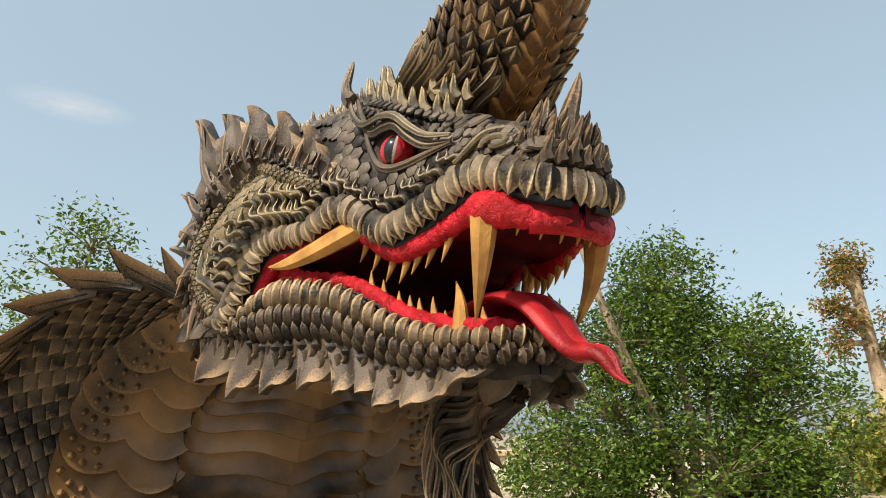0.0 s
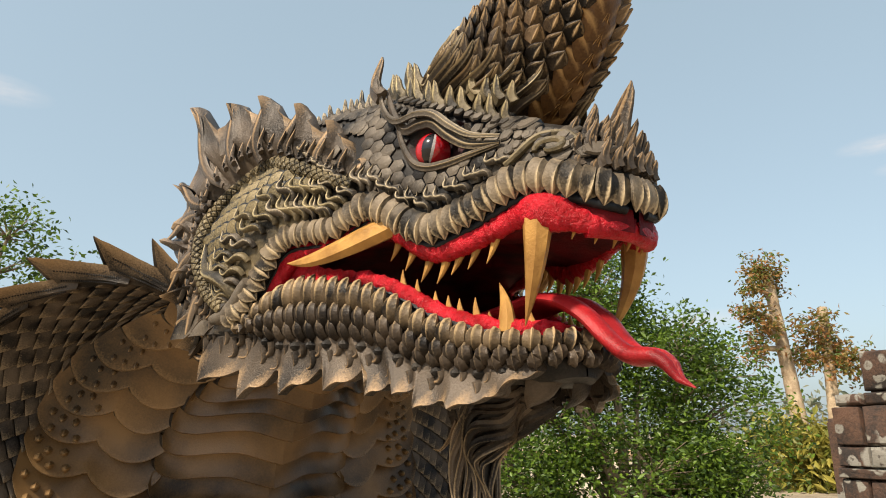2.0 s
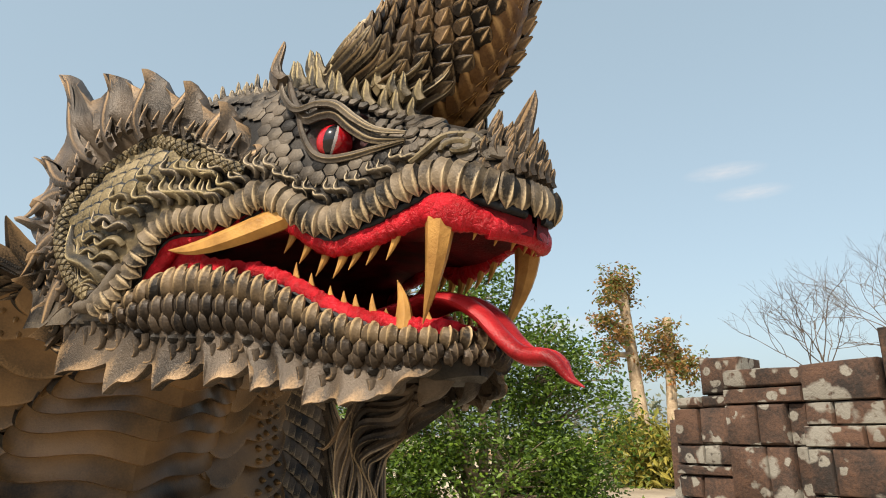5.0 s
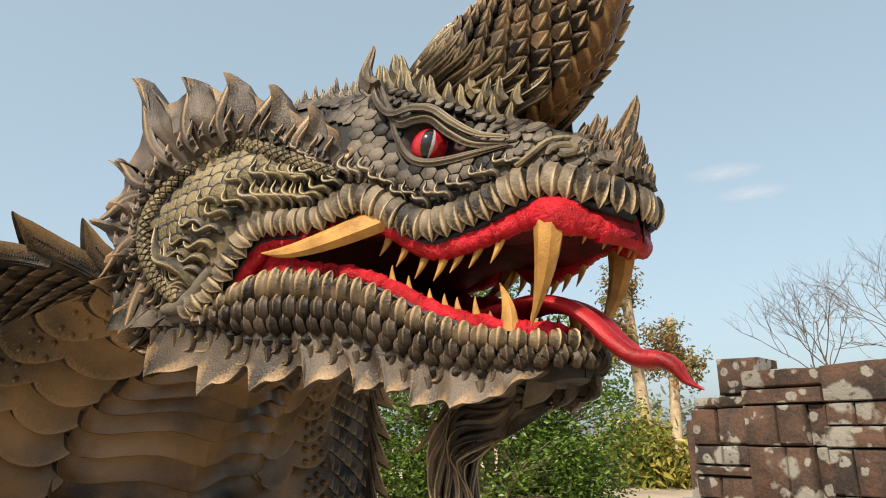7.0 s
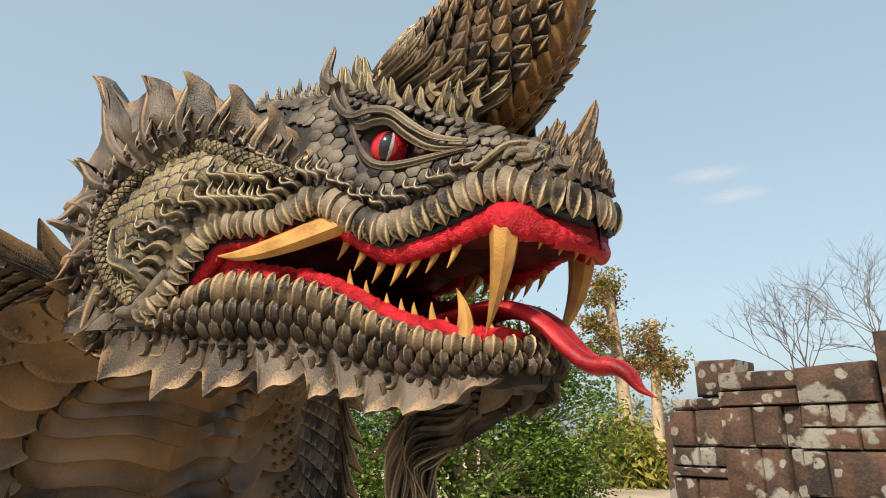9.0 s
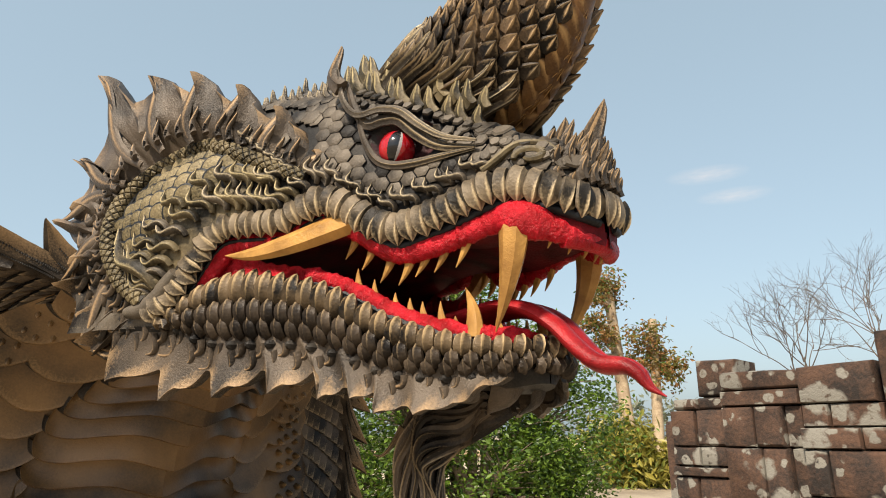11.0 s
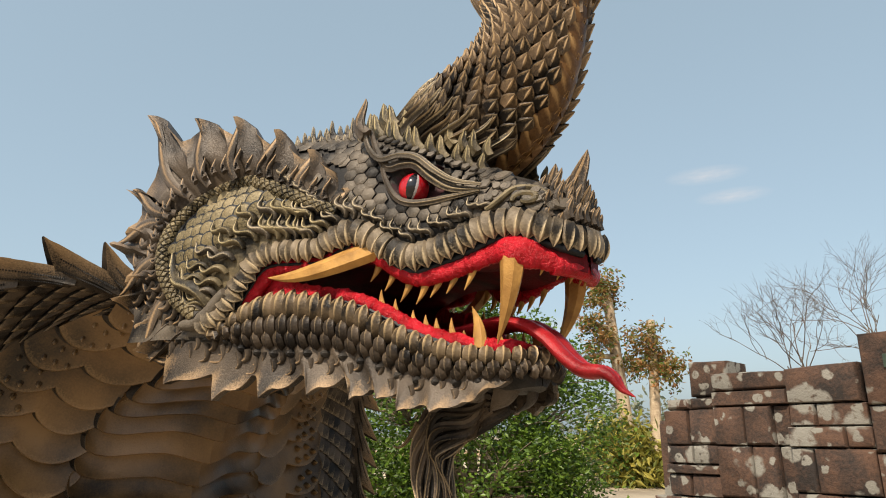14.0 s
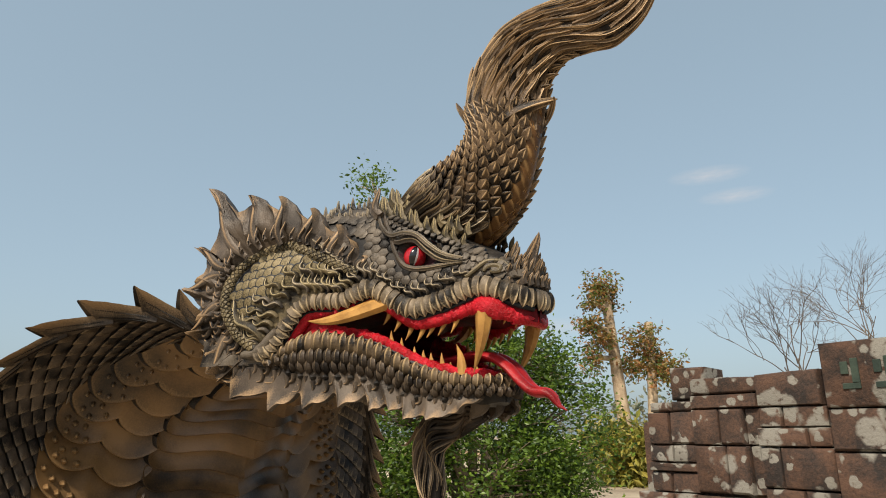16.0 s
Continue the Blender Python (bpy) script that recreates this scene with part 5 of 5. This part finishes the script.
def broad_tree(name, base, lobes, stems, per, size, spread, mat, label, seed, pts_per=60, trunk_r=0.12):
    rnd = random.Random(seed)
    root = tagged(new(name), label, "tree")
    root.location = base
    g = Build()
    tips = []
    for (cx, cy, cz, rx, ry, rz) in lobes:
        for k in range(max(14, int(pts_per * min(1.0, rx * rx)))):
            d = unit(V(rnd.gauss(0, 1), rnd.gauss(0, 1), rnd.gauss(0, 1)))
            r = rnd.uniform(0.45, 1.0) ** 0.6 * rnd.choice((1, 1, 1, 1.15))
            tips.append(V(cx + d[0] * rx * r, cy + d[1] * ry * r, max(0.15, cz + d[2] * rz * r)))
    trunk_end = []
    for s in range(stems):
        a = s / stems * 6.28
        l0 = lobes[s % len(lobes)]
        e = V(l0[0] + rnd.uniform(-0.3, 0.3), l0[1] + rnd.uniform(-0.3, 0.3), l0[2])
        path = limb(g, (0.15 * math.cos(a), 0.15 * math.sin(a), -0.05), e, trunk_r, trunk_r * 0.3, rnd, BARK, 0.1, 8)
        trunk_end += path[3:]
    part("trunk", g, [BARK], root)
    g = Build()
    for t in tips[::2]:
        q = min(trunk_end, key=lambda z: np.linalg.norm(z - t) + (2 if z[2] > t[2] else 0))
        limb(g, q, t, 0.02, 0.005, rnd, BARK, 0.12, 5)
    tagged(part("branch", g, [BARK], root), kind="stuff")
    leaves("crown", tips, size, per, spread, mat, root, rnd)
    return root


broad_tree("leafy_tree", (4.6, 12.6, 0), ((0, 0, 2.2, 1.9, 1.5, 1.7), (-1.6, 0.2, 1.8, 1.4, 1.3, 1.5), (1.7, 0, 1.7, 1.5, 1.3, 1.4), (-0.3, 0.3, 4.1, 1.0, 1.0, 1.2), (-0.9, 0, 3.2, 1.2, 1.0, 1.1), (1.0, 0, 3.0, 1.2, 1.0, 1.0), (1.4, 0, 0.9, 0.9, 1.1, 0.9), (-2.3, 0, 0.9, 1.2, 1.2, 0.9), (0.2, -0.6, 0.9, 2.0, 1.0, 0.9), (-2.3, 0, 6.5, 0.3, 0.3, 0.9)), 10, 34, 0.105, 0.20, LEAF, "dense green bushy tree with small leaves", 11, 165)
broad_tree("leafy_tree", (-9.2, 16.0, 0), ((0, 0, 4.6, 1.8, 1.6, 1.5), (-2.2, 0, 3.6, 1.6, 1.5, 1.4), (2.0, 0.3, 4.3, 1.3, 1.2, 1.4), (0.3, 0, 6.0, 0.9, 0.9, 1.0), (-1.0, 0, 2.6, 2.4, 1.8, 1.2)), 5, 14, 0.15, 0.24, LEAF, "green tree with loose airy crown", 12, 80)


def tuft_tree(base, height, lean, tufts, seed, r=0.22):
    rnd = random.Random(seed)
    root = tagged(new("lopped_tree"), "pollarded tree with pale ringed trunk and rusty green leaf tufts", "tree", "lopped trees")
    root.location = base
    g = Build()
    n = 40
    path = [V(lean[0] * (i / n), lean[1] * (i / n), height * i / n) for i in range(n + 1)]
    tube(g, path, [r * (1.15 - 0.45 * i / n) * (1 + 0.05 * (i % 2)) for i in range(n + 1)], BARK_PALE, 12, 1.0, (0, 1, 0.01))
    part("trunk", g, [BARK_PALE], root)
    pts, low = [], []
    for (h, dx, dz, rad, cnt) in tufts:
        p = V(lean[0] * h, lean[1] * h, height * h)
        e = p + V(dx, rnd.uniform(-0.3, 0.3), dz)
        if abs(dx) > 0.15:
            g = Build()
            limb(g, p, e, r * 0.5, r * 0.32, rnd, BARK_PALE, 0.1)
            part("branch", g, [BARK_PALE], root)
        for _ in range(cnt):
            d = V(rnd.gauss(0, rad), rnd.gauss(0, rad), rnd.gauss(0, rad * 0.7))
            (pts if h > 0.6 else low).append(e + d)
    if pts:
        leaves("crown", pts, 0.17, 13, 0.12, LEAF_RUST, root, rnd, "rust-tinted green leaves", 0.42, 0.5)
    if low:
        leaves("lower_foliage", low, 0.36, 8, 0.16, LEAF_OLIVE, root, rnd, "yellow-green drooping leaves", 0.35, 0.8)


tuft_tree((12.9, 19.5, 0), 6.5, (-0.62, 0, 0), ((1.0, -0.1, 0.1, 0.30, 60), (0.94, 0.2, 0.0, 0.22, 20), (0.90, -0.75, 0.22, 0.16, 18), (0.78, -0.85, 0.15, 0.24, 34), (0.70, -0.6, 0.1, 0.32, 34), (0.64, -0.9, 0.0, 0.34, 34), (0.62, 0.55, 0, 0.30, 24), (0.22, -0.5, 0, 0.55, 110), (0.1, 0.1, 0, 0.6, 120)), 5)
tuft_tree((13.5, 19.1, 0), 5.4, (0.22, 0, 0), ((0.98, 0.05, 0.0, 0.10, 4), (0.86, -0.4, 0.1, 0.30, 40), (0.76, 0.25, 0.0, 0.36, 50), (0.70, -0.35, 0.0, 0.34, 30), (0.70, 0.45, -0.1, 0.30, 40), (0.15, 0.3, 0.0, 0.5, 60)), 6, 0.18)


def bare_tree(base, height, seed, spread=0.8):
    rnd = random.Random(seed)
    root = tagged(new("bare_tree"), "leafless tree with thin grey-brown twigs", "tree", "bare trees")
    root.location = base
    g, t = Build(), Build()

    def grow(p, d, ln, r, depth):
        e = p + d * ln
        limb(g if depth < 2 else t, p, e, r, r * 0.6, rnd, TWIG, 0.08, 5)
        if depth >= 6:
            return
        for _ in range(3 if depth < 4 else 2):
            k = unit(d + V(rnd.gauss(0, spread), rnd.gauss(0, spread), rnd.gauss(0.12, 0.35)))
            grow(p + d * ln * rnd.uniform(0.65, 1), k, ln * rnd.uniform(0.6, 0.8), r * 0.62, depth + 1)
    grow(V(0, 0, 0), V(0, 0, 1), height * 0.36, 0.06, 0)
    part("trunk", g, [TWIG], root)
    part("twig_spray", t, [TWIG], root)


bare_tree((21.3, 19.8, 0), 8.6, 21, 0.42)
bare_tree((26.5, 20.5, 0), 10.5, 25, 0.42)

# ---- boundary wall and far things ----
g = Build()
box(g, (-40, 20.6, 0), (45, 20.8, 0.95), PLASTER)
for x in range(-40, 46, 3):
    box(g, (x - 0.15, 20.53, 0), (x + 0.15, 20.597, 0.95), PLASTER)
fence = tagged(new("boundary_wall", g.mesh("boundary_wall", [PLASTER])), "cream plastered boundary wall with buff coping", "wall", kind="structure")
g = Build()
box(g, (-40, 20.48, 0.953), (45, 20.9, 1.13), COPING, 0.03)
part("coping", g, [COPING], fence)
rnd = random.Random(31)
root = tagged(new("far_woods"), "hazy far line of mixed trees", "trees", kind="stuff")
pts = []
for _ in range(900):
    x = rnd.uniform(-60, 75)
    h = 4.5 + 2.0 * noise.noise(Vector((x * 0.12, 3, 0))) + 1.2 * noise.noise(Vector((x * 0.5, 7, 0)))
    pts.append(V(x, 52 + rnd.uniform(-3, 3), rnd.uniform(0, max(1.5, h))))
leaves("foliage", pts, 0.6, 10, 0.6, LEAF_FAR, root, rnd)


# ---- low shed beyond the wall, thin clouds ----
shed = tagged(new("shed"), "low far shed with pale sheet-metal roof", "shed")
shed.location = (14.2, 23.6, 0)
g = Build()
box(g, (-1.0, -0.6, 0), (1.0, 0.6, 0.8), PLASTER)
part("wall", g, [PLASTER], shed)
g = Build()
g.loft([[(x, -0.8, 0.805), (x, 0.0, 1.15), (x, 0.8, 0.805), (x, 0.8, 0.845), (x, 0.0, 1.2), (x, -0.8, 0.845)] for x in (-1.2, 1.2)], ROOF)
part("roof", g, [ROOF], shed, "pale blue-grey sheet roof")
for az, el, wide, tall in ((41.7, 20.5, 38, 12), (43.6, 18.6, 34, 10), (-31.5, 24.2, 52, 22), (27.0, 9.0, 60, 10)):
    me = bpy.data.meshes.new("cloud")
    me.from_pydata([(-1, 0, -1), (1, 0, -1), (1, 0, 1), (-1, 0, 1)], [], [(0, 1, 2, 3)])
    me.materials.append(CLOUD)
    ob = tagged(new("cloud", me), "faint thin white cloud in a hazy sky", "cloud", "thin clouds", "structure")
    ob.matrix_world = pose(620 * math.sin(radians(az)), 620 * math.cos(radians(az)), 620 * math.tan(radians(el)), -el, 0, -az) @ Matrix.Diagonal((wide, 1, tall, 1))
    ob.visible_shadow = False

# ---- block wall with raised sign letters ----
def stone_wall():
    root = tagged(new("stone_block_wall"), "weathered dark block wall with pale lichen patches", "wall")
    a = V(9.55, 14.05, 0)
    d = unit(V(0.33, -0.94, 0))
    n = V(-d[1], d[0], 0) * -1
    n = n if n[0] < 0 else -n
    a = a * 0.3
    root.matrix_world = Matrix(((d[0], -n[0], 0, a[0]), (d[1], -n[1], 0, a[1]), (0, 0, 1, 0), (0, 0, 0, 1)))
    rnd = random.Random(14)

    def small(x, y, z):
        return (x * 0.3, y * 0.3, 1.6 + (z - 1.6) * 0.3)

    def block(x0, x1, z0, z1, proud=0.0, depth=1.0, slope=0.0):
        g = Build()
        b = 0.06
        j = lambda: rnd.uniform(-0.02, 0.02)
        rings = []
        for y, e in ((depth, 0.03), (b * 2 - proud, 0), (b - proud, 0.008), (b * 0.3 - proud, b * 0.4), (-proud, b)):
            rings.append([(x0 + 0.012 + e, y + j(), z0 + 0.012 + e), (x1 - 0.012 - e, y + j(), z0 + 0.012 + e), ((x1 - 0.012) - e, y + j(), z1 - 0.012 - e + slope), ((x0 + x1) / 2, y + j(), z1 - 0.012 - e + j() + slope / 2), (x0 + 0.012 + e, y + j(), z1 - 0.012 - e)])
        g.loft([[small(*q) for q in r] for r in rings], STONE)
        return part("block", g, [STONE], root)
    # unseen backing boxes, added to stop sky showing between the blocks
    for x0, x1, z1 in ((-0.3, 0.05, 1.85), (0.05, 0.8, 2.3), (0.8, 3.16, 2.5), (3.16, 4.76, 2.75), (4.76, 10.6, 3.3)):
        g = Build()
        box(g, small(x0 + 0.04, 0.14, -3.73), small(x1 - 0.01, 0.9, z1), STONE)
        part("core", g, [STONE], root)
    # the stepped end
    block(0.75, 1.75, 2.46, 3.33, 0.0, 1.0, -0.04)
    block(1.40, 3.18, 2.56, 2.99, 0.15, 1.0, -0.05)
    block(0.10, 0.75, 2.18, 2.44, 0.05)
    block(0.75, 1.40, 2.18, 2.46, 0.05)
    block(1.40, 3.14, 2.22, 2.56, 0.20)
    for x0, x1, z0, z1, q in ((0.0, 0.66, 1.36, 2.18, 0.05), (0.66, 1.40, 1.36, 2.18, 0.05), (1.40, 2.12, 1.36, 2.22, 0.2), (2.12, 2.75, 1.36, 2.22, 0.2), (2.75, 3.14, 1.36, 2.22, 0.08),
                              (0.0, 0.72, 0.93, 1.36, 0.05), (0.72, 1.40, 0.93, 1.36, 0.08), (0.0, 1.40, 0.70, 0.93, 0.14), (0.0, 0.62, 0.20, 0.70, 0.06), (0.62, 1.40, 0.20, 0.70, 0.06),
                              (1.40, 2.24, 0.25, 1.36, 0.2), (2.24, 2.80, 0.25, 1.36, 0.2), (2.80, 3.12, 0.25, 1.36, 0.08),
                              (-0.36, 0.0, 1.30, 1.95, -0.25), (-0.36, 0.0, 0.75, 1.30, -0.22), (-0.36, 0.0, 0.20, 0.75, -0.25)):
        block(x0, x1, z0, z1, q)
    # the middle bay
    block(3.16, 4.62, 2.22, 2.96, 0.28, 1.2, 0.05)
    for x0, x1, z0, z1, q in ((3.16, 3.70, 1.76, 2.22, 0.24), (3.70, 4.70, 1.76, 2.22, 0.22), (3.12, 4.24, 1.34, 1.76, 0.34), (4.24, 4.76, 1.34, 1.76, 0.30), (3.12, 3.58, 0.45, 1.34, 0.28), (3.58, 4.76, 0.45, 1.34, 0.30), (3.12, 4.0, -0.2, 0.45, 0.28), (4.0, 4.76, -0.2, 0.45, 0.3)):
        block(x0, x1, z0, z1, q)
    # courses down to the ground
    for z0, z1 in ((-3.73, -2.8), (-2.8, -2.0), (-2.0, -1.2), (-1.2, -0.5), (-0.5, 0.2)):
        x = -0.36
        while x < 4.76:
            x1 = min(x + rnd.uniform(0.6, 1.2), 4.76)
            if 4.76 - x1 < 0.3:
                x1 = 4.76
            if not (z1 > 0 and x1 > 3.1):
                block(x, x1, z0, z1, 0.2)
            x = x1
    # the sign bay
    for z0, z1 in ((-3.73, -2.7), (-2.7, -1.7), (-1.7, -0.8), (-0.8, 0.3), (0.3, 1.26), (1.26, 2.13)):
        x = 4.80
        for w in (1.1, 1.3, 1.0, 1.2, 1.3):
            block(x, x + w, z0, z1, 0.50 + rnd.choice((0, 0.04)))
            x += w
    x = 4.80
    for w in (2.3, 1.9, 1.7):
        sign = block(x, x + w, 2.13, 3.50, 0.57, 1.3)
        for m, q in enumerate(np.arange(x + 0.42, x + w - 0.35, 0.62)):
            g = Build()
            box(g, small(q, -0.61, 2.50), small(q + 0.34, -0.54, 2.62), LETTER, 0.003)
            box(g, small(q + 0.20, -0.61, 2.625), small(q + 0.34, -0.54, 3.12), LETTER, 0.003)
            box(g, small(q, -0.61, 2.80), small(q + 0.14, -0.54, 3.06), LETTER, 0.003)
            part("raised_bar", g, [LETTER], sign, "dark green raised sign bar")
        x += w


stone_wall()
